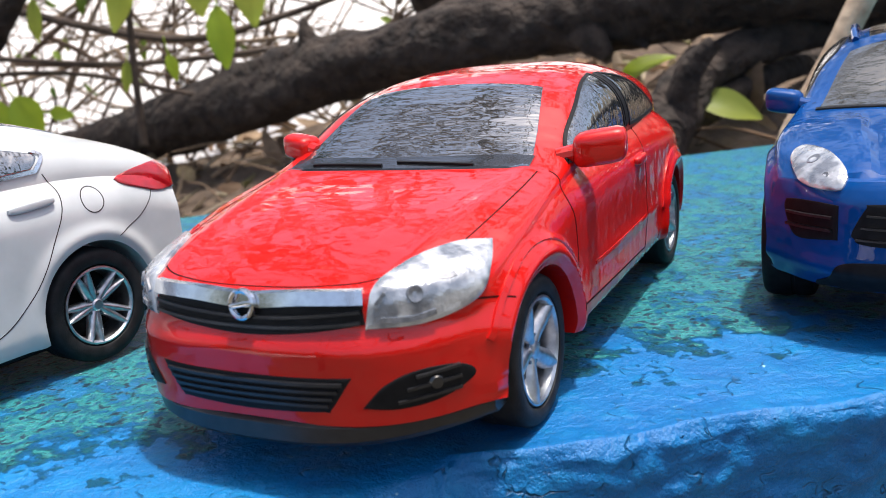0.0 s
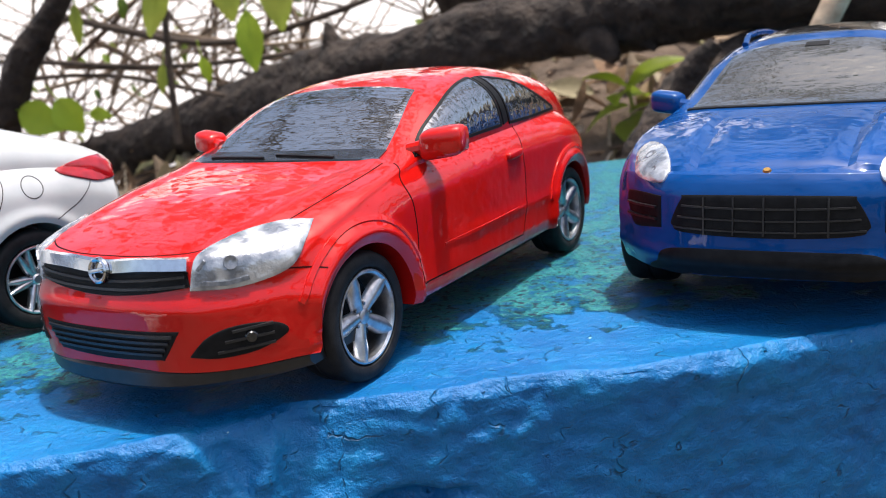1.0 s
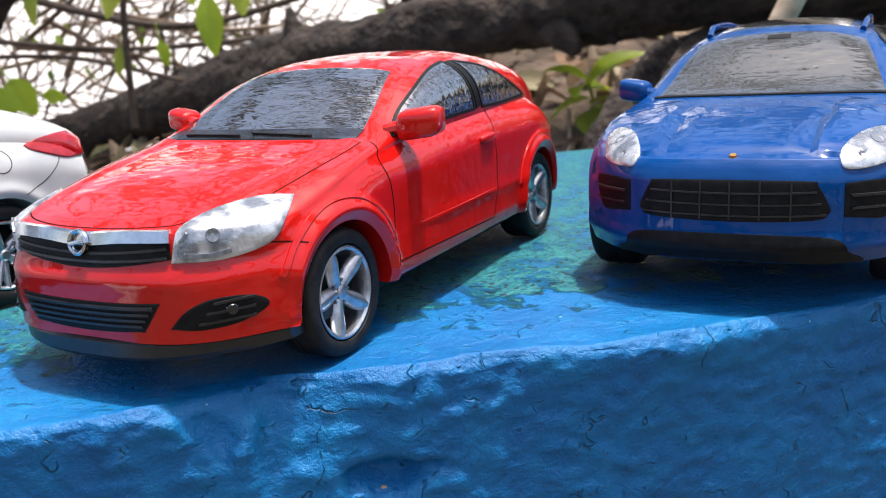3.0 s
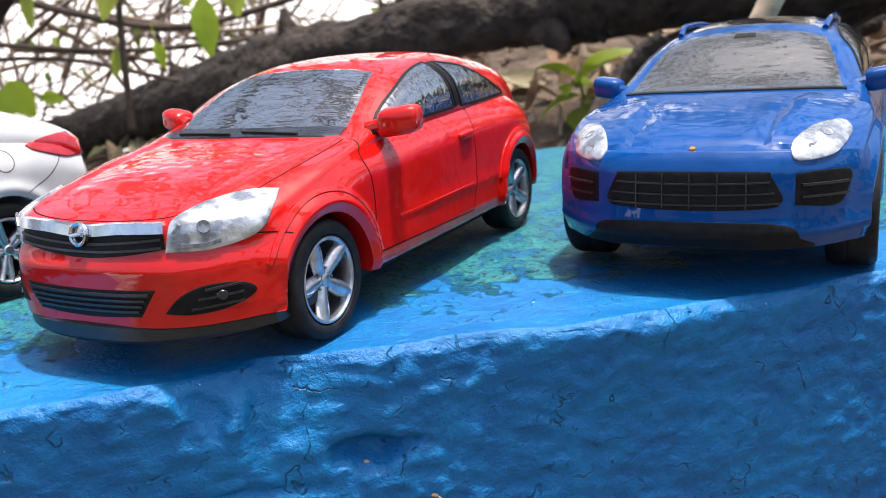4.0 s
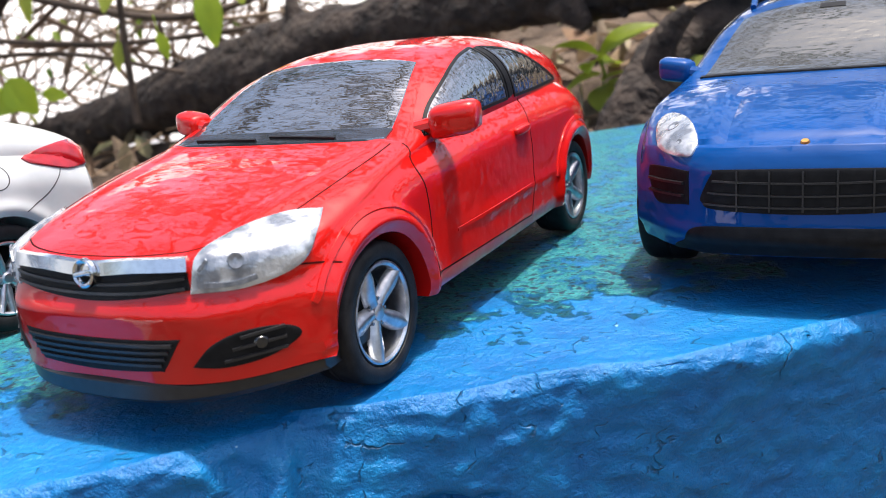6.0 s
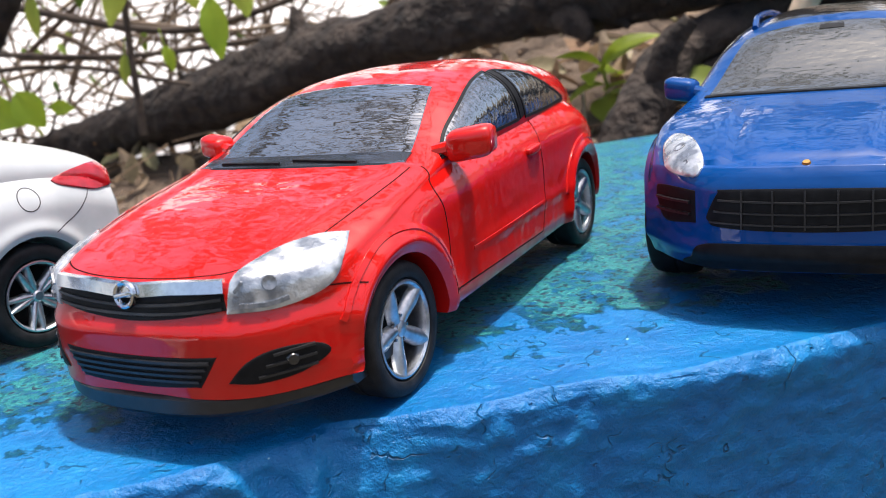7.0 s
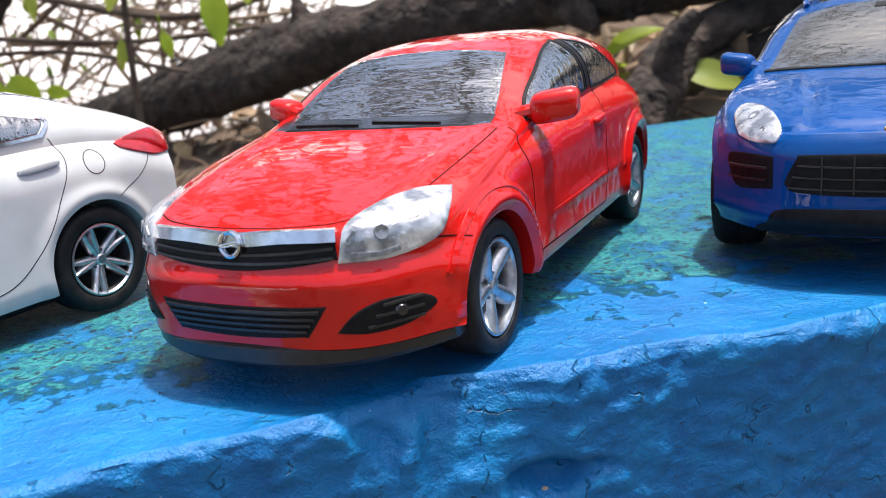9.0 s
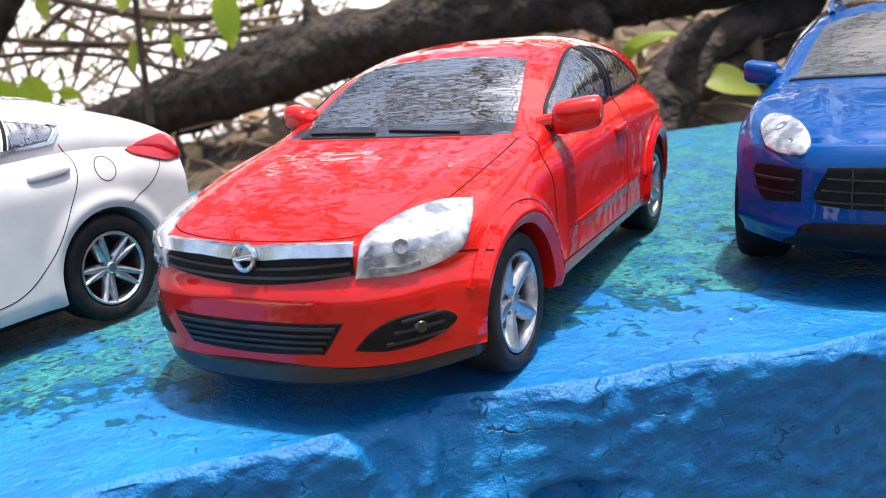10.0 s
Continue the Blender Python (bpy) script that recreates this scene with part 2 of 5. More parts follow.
def tube(points, radii, n=8, rough=0.0, seed=0):
    """A tapered round limb along points."""
    verts, faces = [], []
    pts = [Vector(p) for p in points]
    up = Vector((0.13, 0.2, 0.97))
    for i, p in enumerate(pts):
        d = (pts[min(i + 1, len(pts) - 1)] - pts[max(i - 1, 0)]).normalized()
        a = d.cross(up).normalized()
        b = d.cross(a)
        for k in range(n):
            t = 2 * math.pi * k / n
            v = a * math.cos(t) + b * math.sin(t)
            r = radii[i]
            if rough:
                r *= 1 + rough * noise.noise(p * 9 + v * 0.9 + Vector((seed, 0, 0))) + rough * 0.5 * noise.noise(p * 40 + v * 2.5 + Vector((seed, 3, 0)))
            verts.append(p + v * r)
    m = len(pts)
    for i in range(m - 1):
        for k in range(n):
            faces.append((i * n + k, i * n + (k + 1) % n, (i + 1) * n + (k + 1) % n, (i + 1) * n + k))
    faces += [tuple(range(n))[::-1], tuple((m - 1) * n + k for k in range(n))]
    return bm_from(verts, faces)


# ---- cars ----
def car_shell(s):
    """The closed body of a car: cross sections along its length, bowed at nose and tail."""
    top, belt, wid, low, power = (spline(*s[k]) for k in ("top", "belt", "wid", "low", "power"))
    nose, tail = spline(*s["nose"]), spline(*s["tail"])
    inset = spline(*s["inset"])
    NS, A, B, C = 215, 42, 30, 44
    x0, x1 = s["rear"], s["front"]
    # finer stations towards the ends
    ts = [0.5 - 0.5 * math.cos(math.pi * i / NS) for i in range(NS + 1)]
    ts = [0.55 * t + 0.45 * i / NS for i, t in enumerate(ts)]

    def place(X, y, z, W):
        gf = max(0, (X - x1 + s["nose_len"]) / s["nose_len"]) ** 1.5
        gr = max(0, (x0 + s["tail_len"] - X) / s["tail_len"]) ** 1.5
        q = min(abs(y) / W, 1.05)
        x = X + gf * (nose(z) - s["nose_bow"] * q ** s["nose_pow"]) + gr * (tail(z) + s["tail_bow"] * q ** s["tail_pow"])
        for ax in s["axles"]:
            if abs(y) > 0.7 * W:
                r = math.hypot(x - ax, z - s["wheel_r"])
                y += math.copysign(s["flare"] * math.exp(-((r - s["flare_r"]) / 0.0018) ** 2), y) * (1 if z > 0.006 else 0)
        for fn in s.get("extra", ()):
            y, z = fn(x, y, z, W)
        return (x, y, z)

    rings = []
    for t in ts:
        X = x0 + (x1 - x0) * t
        W, zb, zl, zt, n = wid(X), belt(X), low(X), top(X), power(X)
        half = []
        for j in range(A):
            v = j / A
            z = zl + (zb - zl) * v
            half.append((W * (s["side"](v) - inset(X) * max(0, (v - 0.72) / 0.28) ** 2.2), z))
        for j in range(B + 1):
            a = j / B * math.pi / 2
            half.append((W * (s["side"](1.0) - inset(X)) * max(math.cos(a), 0) ** (2 / n), zb + (zt - zb) * max(math.sin(a), 0) ** (2 / n)))
        rings.append((X, W, half))
    M = A + B + 1
    verts, faces = [], []
    for X, W, half in rings:
        verts += [place(X, y, z, W) for y, z in half]
        verts += [place(X, -y, z, W) for y, z in half]
    for i in range(NS):
        a, b = i * 2 * M, (i + 1) * 2 * M
        for j in range(M - 1):
            faces.append((a + j, a + j + 1, b + j + 1, b + j))
            faces.append((a + M + j, b + M + j, b + M + j + 1, a + M + j + 1))
    for i in (0, NS):
        X, W, half = rings[i]
        base = len(verts)
        for y, z in half:
            verts += [place(X, y * (1 - 2 * c / C), z, W) for c in range(C + 1)]
        for j in range(M - 1):
            for c in range(C):
                p = base + j * (C + 1) + c
                faces.append((p, p + 1, p + C + 2, p + C + 1))
    base = len(verts)
    for X, W, half in rings:
        y, z = half[0]
        verts += [place(X, y * (1 - 2 * c / C), z, W) for c in range(C + 1)]
    for i in range(NS):
        for c in range(C):
            p = base + i * (C + 1) + c
            faces.append((p, p + 1, p + C + 2, p + C + 1))
    bm = bm_from(verts, faces)
    bmesh.ops.remove_doubles(bm, verts=bm.verts, dist=1e-6)
    bmesh.ops.recalc_face_normals(bm, faces=bm.faces)
    return bm


def volume(me):
    bm = bmesh.new()
    bm.from_mesh(me)
    v = bm.calc_volume()
    bm.free()
    return v


def cut(ob, drums):
    """Subtract wheel wells from a body for good, turning a well a little where a cut comes out broken."""
    for r, x, z, y0, y1 in drums:
        whole, before = ob.data, volume(ob.data)
        for k in range(8):
            bm = drum(r * (1 + 0.0011 * k), x + 0.00003 * k, z, y0, y1, 56 + k)
            me = bpy.data.meshes.new("cutter")
            bm.to_mesh(me)
            bm.free()
            c = new("cutter", me)
            mod = ob.modifiers.new("cut", "BOOLEAN")
            mod.object, mod.operation, mod.solver = c, "DIFFERENCE", "EXACT"
            done = bpy.data.meshes.new_from_object(ob.evaluated_get(bpy.context.evaluated_depsgraph_get()))
            ob.modifiers.clear()
            bpy.data.objects.remove(c)
            if 0.9 * before < volume(done) < 0.998 * before and len(done.polygons) > 0.85 * len(whole.polygons):
                ob.data = done
                break
    ob.data.shade_smooth()
    ob.data.set_sharp_from_angle(angle=radians(32))


def drum(r, x, z, y0, y1, n=56):
    bm = bmesh.new()
    bmesh.ops.create_cone(bm, cap_ends=True, segments=n, radius1=r, radius2=r, depth=y1 - y0, matrix=pose(x, (y0 + y1) / 2, z, 90, 0, 0))
    return bm


VIEWS = {"front": (Vector((-1, 0, 0)), lambda a, b: Vector((0.3, a, b))), "back": (Vector((1, 0, 0)), lambda a, b: Vector((-0.3, a, b))),
         "left": (Vector((0, -1, 0)), lambda a, b: Vector((a, 0.3, b))), "right": (Vector((0, 1, 0)), lambda a, b: Vector((a, -0.3, b))),
         "top": (Vector((0, 0, -1)), lambda a, b: Vector((a, b, 0.3)))}


class Skin:
    """Lays patches and lines onto a car's body."""

    def __init__(self, bm):
        from mathutils.bvhtree import BVHTree
        self.tree = BVHTree.FromBMesh(bm)

    def drop(self, view, p, way=None):
        """Where a flat place of a side view, or a place in space seen along way, meets the skin."""
        if way:
            d = Vector(way).normalized()
            o = Vector(p) - d * 0.05
        else:
            d, at = VIEWS[view]
            o = at(p[0], p[1])
        p, nrm, _, _ = self.tree.ray_cast(o, d)
        if p is None:
            p, nrm, _, _ = self.tree.find_nearest(o + d * (0.05 if way else 0.25))
        if nrm.dot(d) > 0:
            nrm = -nrm
        return p, nrm

    def patch(self, loop, view, lift=0.0003, n=8, way=None, crown=0.0):
        pts = smooth_loop(loop, n)
        c = sum(pts) / len(pts)
        rows = (1.0, 0.985, 0.95, 0.86, 0.72, 0.55, 0.36, 0.18)
        verts, faces, m = [], [], len(pts)
        for i, r in enumerate(rows):
            for p in pts:
                q = c + (p - c) * r
                h, nrm = self.drop(view, q, way)
                verts.append(h + nrm * ((-0.0004 if i == 0 else lift * (0.75 if i == 1 else 1.0)) + crown * (1 - r * r)))
        h, nrm = self.drop(view, c, way)
        verts.append(h + nrm * (lift + crown))
        for i in range(len(rows) - 1):
            for k in range(m):
                faces.append((i * m + k, i * m + (k + 1) % m, (i + 1) * m + (k + 1) % m, (i + 1) * m + k))
        for k in range(m):
            faces.append(((len(rows) - 1) * m + k, (len(rows) - 1) * m + (k + 1) % m, len(rows) * m))
        bm = bm_from(verts, faces)
        bmesh.ops.recalc_face_normals(bm, faces=bm.faces)
        bmesh.ops.reverse_faces(bm, faces=bm.faces) if sum(f.normal.dot(Vector(way) if way else VIEWS[view][0]) for f in bm.faces) > 0 else None
        return bm

    def line(self, path, view, width=0.0005, lift=0.00012, n=8, way=None, closed=False, tall=None):
        """A raised bead or thin gap along a path on the skin."""
        pts = smooth_loop(path, n, closed)
        hits = [self.drop(view, p, way) for p in pts]
        verts, faces, m = [], [], len(hits)
        for i, (p, nrm) in enumerate(hits):
            q0 = hits[i - 1][0] if closed or i else p
            q1 = hits[(i + 1) % m][0] if closed or i + 1 < m else p
            d = (q1 - q0).normalized()
            s = d.cross(nrm).normalized() * width / 2
            verts += [p + s - nrm * 0.0003, p + s * 0.7 + nrm * lift, p - s * 0.7 + nrm * lift, p - s - nrm * 0.0003]
        for i in range(m if closed else m - 1):
            a, b = 4 * i, 4 * ((i + 1) % m)
            for k in range(3):
                faces.append((a + k, a + k + 1, b + k + 1, b + k))
        if not closed:
            faces += [(0, 1, 2, 3), tuple(4 * (m - 1) + k for k in (3, 2, 1, 0))]
        bm = bm_from(verts, faces)
        bmesh.ops.recalc_face_normals(bm, faces=bm.faces)
        return bm


def disc_bm(r, h, n=32, bevel=0.0):
    return lathe([(0, h), (r * 0.85, h), (r * 0.97, h * 0.85), (r, h * 0.5), (r, -h)], n)


def wheel(parent, x, y, r, w, rim_r, spokes, twin=False, rim_mat=None, name="wheel"):
    """A wheel whose outer face looks along the sign of y."""
    rim_mat = rim_mat or RIM
    e = new(name)
    e.parent = parent
    side = 1 if y > 0 else -1
    e.matrix_basis = pose(x, y, r, 0, 3, 0 if side > 0 else 180)
    h = w / 2
    part("tyre", lathe([(rim_r, -h), (r * 0.9, -h), (r * 0.97, -h * 0.9), (r, -h * 0.65), (r, -h * 0.25), (r * 0.985, -h * 0.22), (r * 0.985, -h * 0.12), (r, -h * 0.08), (r, h * 0.3), (r, h * 0.62), (r * 0.975, h * 0.86),
          (r * 0.93, h * 0.97), (r * 0.86, h), (rim_r * 1.12, h), (rim_r * 1.06, h * 0.95), (rim_r * 1.02, h * 0.8), (rim_r, h * 0.3)], 64), RUBBER, e)
    rim = part("rim", lathe([(rim_r * 1.02, h * 0.7), (rim_r * 1.0, h * 0.93), (rim_r * 0.96, h * 0.95), (rim_r * 0.91, h * 0.86), (rim_r * 0.89, h * 0.4), (rim_r * 0.86, -h * 0.4)], 56), rim_mat, e)
    part("brake_disc", lathe([(0, -h * 0.25), (rim_r * 0.88, -h * 0.25), (rim_r * 0.88, -h * 0.4)], 40), BLACK, e)
    for k in range(spokes):
        for tw in ((-0.17, 0.17) if twin else (0,)):
            a = 2 * math.pi * k / spokes + tw
            wi, wo = (0.13, 0.1) if twin else (0.2, 0.16)
            verts = []
            for rr, hw, zz in ((0.12, wi * 0.75, 0.62), (0.35, wi * (1.0 if twin else 0.85), 0.66), (0.7, wo * (1.0 if twin else 1.3), 0.78), (0.95, wo * (0.75 if twin else 0.95), 0.84)):
                for off, up in ((-hw, -0.28), (-hw * 0.82, -0.02), (-hw * 0.2, 0.1), (hw * 0.2, 0.1), (hw * 0.82, -0.02), (hw, -0.28)):
                    u = Vector((rr * math.cos(a) - off * math.sin(a), 0, rr * math.sin(a) + off * math.cos(a))) * rim_r
                    verts.append((u.x, h * (zz + up), u.z))
            faces = [(6 * i + j, 6 * i + j + 1, 6 * i + j + 7, 6 * i + j + 6) for i in range(3) for j in range(5)] + [tuple(range(6)), tuple(range(23, 17, -1))]
            bm = bm_from(verts, faces)
            bmesh.ops.recalc_face_normals(bm, faces=bm.faces)
            part("spoke", bm, rim_mat, rim, sharp=50)
    part("hub_cap", lathe([(0, h * 0.8), (rim_r * 0.12, h * 0.79), (rim_r * 0.17, h * 0.72), (rim_r * 0.2, h * 0.3)], 24), rim_mat, rim)
    for k in range(5):
        a = 2 * math.pi * (k + 0.5) / 5
        bm = disc_bm(rim_r * 0.035, h * 0.06, 10)
        b = part("wheel_nut", bm, DARKRIM, rim)
        b.matrix_basis = pose(rim_r * 0.27 * math.cos(a), h * 0.62, rim_r * 0.27 * math.sin(a))
    return e


def blob(profile, sx, sy, sz, n=20):
    """A rounded box, a superellipsoid of the given half sizes."""
    verts, faces, m = [], [], 14
    f = lambda v: math.copysign(abs(v) ** profile, v)
    for i in range(m + 1):
        b = -math.pi / 2 + math.pi * i / m
        for k in range(n):
            a = 2 * math.pi * k / n
            verts.append((sx * f(math.cos(b)) * f(math.cos(a)), sy * f(math.cos(b)) * f(math.sin(a)), sz * f(math.sin(b))))
    for i in range(m):
        for k in range(n):
            faces.append((i * n + k, i * n + (k + 1) % n, (i + 1) * n + (k + 1) % n, (i + 1) * n + k))
    bm = bm_from(verts, faces)
    bmesh.ops.remove_doubles(bm, verts=bm.verts, dist=1e-7)
    bmesh.ops.recalc_face_normals(bm, faces=bm.faces)
    return bm


def flip(loop):
    return [(p[0], -p[1], p[2]) for p in loop]

# ---- the wall and the ground ----
WALL = pose(0.05, 0.1428, 0, 0, 0, 16.7)
rim_line = spline((-0.4, -0.085, -0.064, -0.045, -0.034, -0.0215, -0.0155, 0.009, 0.03, 0.058, 0.085, 0.125, 0.4), (0, -0.004, -0.001, -0.002, -0.0015, -0.001, 0.005, 0.0005, 0, -0.004, -0.003, 0, 0.002))


def wall_bm():
    """Masonry coping swept along its rim, thinned towards its ends, with lumps, dents and a chipped edge."""
    prof = []
    for i in range(26):
        prof.append((0.29 - 0.2865 * (i / 25) ** 0.6, 0.0))
    for i in range(10):
        a = i / 9 * math.pi / 2
        prof.append((0.0026 - 0.0026 * math.sin(a), -0.0026 + 0.0026 * math.cos(a)))
    for i in range(1, 100):
        prof.append((0.002 * i / 100, -0.0026 - 0.11 * i / 99))
    prof += [(0.004, -0.2), (0.004, -0.45), (0.3, -0.45), (0.302, -0.2), (0.3, -0.01), (0.297, -0.003)]
    xs = [-0.9 + 0.62 * (i / 30) for i in range(30)] + [-0.28 + 0.56 * i / 600 for i in range(601)] + [0.28 + 0.9 * i / 30 for i in range(1, 31)]
    verts, faces, m = [], [], len(prof)
    for x in xs:
        rl = rim_line(x)
        for j, (d, z) in enumerate(prof):
            p = Vector((x, d, z))
            face = j > 30
            near = max(0.0, 1 - d / 0.05)
            y = d + rl * near * math.exp(min(0.0, z + 0.004) / 0.012)
            if d < 0.006 and -0.014 < z:
                # a worn scoop breaking the rim
                wide = 0.0088 * max(0.05, 1 + z / 0.0135)
                y += 0.0048 * math.exp(-((x + 0.0245) / wide) ** 4) * (1 + z / 0.014) ** 0.7
            if z > -0.3:
                lump = noise.noise(p * 45) * 0.0007 + noise.noise(p * 110 + Vector((7, 0, 0))) * 0.0004 + noise.noise(p * 300) * 0.0005
                ridge = 0.0006 * noise.noise(Vector((x * 90, z * 240, 3))) + 0.0006 * noise.noise(Vector((x * 230, z * 480, 9)))
                if face:
                    y -= lump + ridge
                    jag = 1 + 0.5 * noise.noise(Vector((x * 260, z * 260, 1)))
                    q = ((x - 0.0055) / 0.0068) ** 2 + ((z + 0.0222 + 0.12 * (x - 0.0055)) / 0.0036) ** 2
                    y += 0.0058 * math.exp(-(q * jag) ** 2)
                    q = ((x - 0.0135) / 0.005) ** 2 + ((z + 0.0212) / 0.0016) ** 2
                    y += 0.002 * math.exp(-(q * jag) ** 2)
                    q = ((x + 0.055) / 0.009) ** 2 + ((z + 0.035) / 0.002) ** 2
                    y += 0.0025 * math.exp(-(q * jag) ** 1.5)
                    q = ((x + 0.02) / 0.016) ** 2 + ((z + 0.0285 + 0.1 * x) / 0.0014) ** 2
                    y += 0.0014 * math.exp(-(q * jag) ** 1.5)
                else:
                    z += noise.noise(p * 30) * 0.0006 * (1 if d > 0.02 else 0.4) + noise.noise(p * 220) * (0.0003 if d > 0.03 else 0.0001) - 0.0003
                    # a thin raised bead of plaster along the rim, broken where the edge is chipped
                    bead = (0.5 + 0.5 * math.tanh(3 * noise.noise(Vector((x * 22, 0, 5))) + 0.6)) * (1 - math.exp(-(((x + 0.0245) / 0.01) ** 4)))
                    z += 0.0010 * bead * math.exp(-((d - 0.0018) / 0.0011) ** 2)
                    chip = math.exp(-(((x + 0.0245) / 0.0085) ** 4))
                    z -= 0.0012 * chip * max(0.0, 1 - d / 0.01) ** 2
                    if 25 < j <= 30:
                        y -= 0.35 * lump
                        z += 0.4 * noise.noise(p * 90) * 0.0012
                back = max(0.0, d - 0.25) / 0.05
                z -= 0.004 * back * back * (j < 26)
            verts.append((x, y, z))
    for i in range(len(xs) - 1):
        for j in range(m):
            k = (j + 1) % m
            faces.append((i * m + j, (i + 1) * m + j, (i + 1) * m + k, i * m + k))
    faces += [tuple(range(m)), tuple((len(xs) - 1) * m + j for j in range(m))[::-1]]
    bm = bm_from(verts, faces)
    bmesh.ops.recalc_face_normals(bm, faces=bm.faces)
    return bm


wall = part("wall_low", wall_bm(), PAINT, sharp=60)
wall.matrix_basis = WALL
for sx, sz, r, m in ((0.0052, -0.0255, 0.0009, STICK), (0.0188, -0.0347, 0.0011, SOIL), (0.0196, -0.0352, 0.0008, STICK)):
    speck = part("grit", blob(0.9, r, r * 0.6, r * 0.7, 10), m)
    speck.matrix_basis = WALL @ pose(sx, 0.0005 if sx > 0.01 else 0.0036, sz, 20, 30, 10)
    tagged(speck, "crumb of brown grit stuck to the wall", "grit")
tagged(wall, "low masonry wall with worn blue and teal paint", "wall", kind="structure")


def ground_bm():
    verts, faces = [], []
    ys = [-8, -4, -2, -1, -0.4] + [0.1 + 0.06 * i for i in range(50)] + [3.2, 4, 6, 10, 20, 60, 200, 900]
    xs = [-900, -200, -60, -20, -8, -4] + [-2.4 + 0.08 * i for i in range(61)] + [3, 5, 10, 30, 100, 300, 900]
    for y in ys:
        for x in xs:
            # The rise past y 1.9 is added as a sun-catching bright backdrop.
            z = -0.45 + 0.02 * noise.noise(Vector((x * 3, y * 3, 0))) * (abs(x) < 5) + 0.62 * min(max(0.0, y - 1.9), 4.1)
            verts.append((x, y, z))
    w = len(xs)
    for j in range(len(ys) - 1):
        for i in range(w - 1):
            faces.append((j * w + i, j * w + i + 1, (j + 1) * w + i + 1, (j + 1) * w + i))
    return bm_from(verts, faces)


ground_mesh = ground_bm()
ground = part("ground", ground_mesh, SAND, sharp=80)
tagged(ground, "pale sandy ground, darkened near the wall, its rise an added bright backdrop", "ground", kind="structure")


# ---- the red hatchback ----
def side_curve(v):
    return 0.975 + 0.025 * min(1, v / 0.1) ** 0.6 - 0.012 * v - 0.012 * max(0, (v - 0.75) / 0.25) ** 2


def red_crease(x, y, z, W):
    """A shallow step low on the doors and a ridge along the bonnet's flank."""
    if abs(y) > 0.8 * W and -0.045 < x < 0.045:
        y += math.copysign(0.0003 * math.exp(-((z - 0.021) / 0.0016) ** 2) * min(1, (0.03 - x) / 0.02 if x > 0.01 else 1), y) if x < 0.03 else 0
    if 0.035 < x < 0.083 and z > 0.03:
        r = 0.0215 + (0.083 - x) * 0.11
        z += 0.0006 * math.exp(-((abs(y) - r) / 0.0025) ** 2)
    return y, z


RED_SPEC = dict(
    rear=-0.089, front=0.087, axles=(0.0545, -0.0545), wheel_r=0.0131, flare=0.0016, flare_r=0.017,
    top=((-0.089, -0.086, -0.08, -0.07, -0.05, -0.025, -0.008, 0.007, 0.0365, 0.041, 0.058, 0.074, 0.083, 0.087), (0.034, 0.0408, 0.0482, 0.0525, 0.0567, 0.0588, 0.058, 0.0552, 0.0413, 0.0404, 0.0382, 0.0354, 0.0331, 0.0312)),
    belt=((-0.089, -0.075, -0.055, -0.012, 0.035, 0.06, 0.078, 0.087), (0.031, 0.039, 0.0425, 0.0412, 0.0385, 0.0335, 0.0305, 0.0285)),
    wid=((-0.089, -0.07, -0.05, 0.0, 0.05, 0.075, 0.087), (0.032, 0.0348, 0.0363, 0.0363, 0.0362, 0.0352, 0.0343)),
    low=((-0.089, -0.07, -0.04, 0.04, 0.07, 0.087), (0.012, 0.0115, 0.0112, 0.0112, 0.0112, 0.0114)),
    power=((-0.089, -0.06, 0.0, 0.03, 0.045, 0.087), (2.3, 2.8, 3.2, 2.95, 2.6, 2.5)),
    nose=((0.006, 0.010, 0.014, 0.018, 0.022, 0.026, 0.030, 0.034), (-0.001, 0.0008, 0.001, 0.0012, 0.0012, -0.0004, -0.001, -0.004)),
    tail=((0.01, 0.02, 0.03, 0.035), (0.002, 0.0, 0.0005, 0.003)),
    inset=((-0.089, -0.058, -0.02, 0.02, 0.042, 0.06, 0.087), (0.2, 0.15, 0.085, 0.075, 0.045, 0.03, 0.02)),
    nose_len=0.04, nose_bow=0.019, nose_pow=4.0, tail_len=0.03, tail_bow=0.014, tail_pow=4.0, side=side_curve, extra=(red_crease,))

RED_POSE = pose(0.0397, 0.2201, 0, 0, 0, 245.35)


def door_mirror(car, x, y, z, paint, sx=0.0038, sy=0.0051, sz=0.0033):
    s = 1 if y > 0 else -1
    bm = blob(0.45, sx, sy, sz)
    for v in bm.verts:
        v.co.z += 0.0006 * (v.co.y * s / sy) - 0.12 * abs(v.co.x)
        if v.co.x < -0.6 * sx:
            v.co.x = -0.6 * sx
    m = part("door_mirror", bm, paint, car)
    m.matrix_basis = pose(x, y, z, 0, 0, 10 * s)
    part("mirror_stalk", tube([(0.001, -s * sy * 1.6, -sz * 0.5), (0.0005, -s * sy * 0.7, -sz * 0.3)], [0.0016, 0.0018], 10), paint, m)
    face = part("mirror_glass", blob(0.5, 0.0002, sy * 0.78, sz * 0.75), CHROME, m)
    face.matrix_basis = pose(-0.62 * sx, 0, 0)


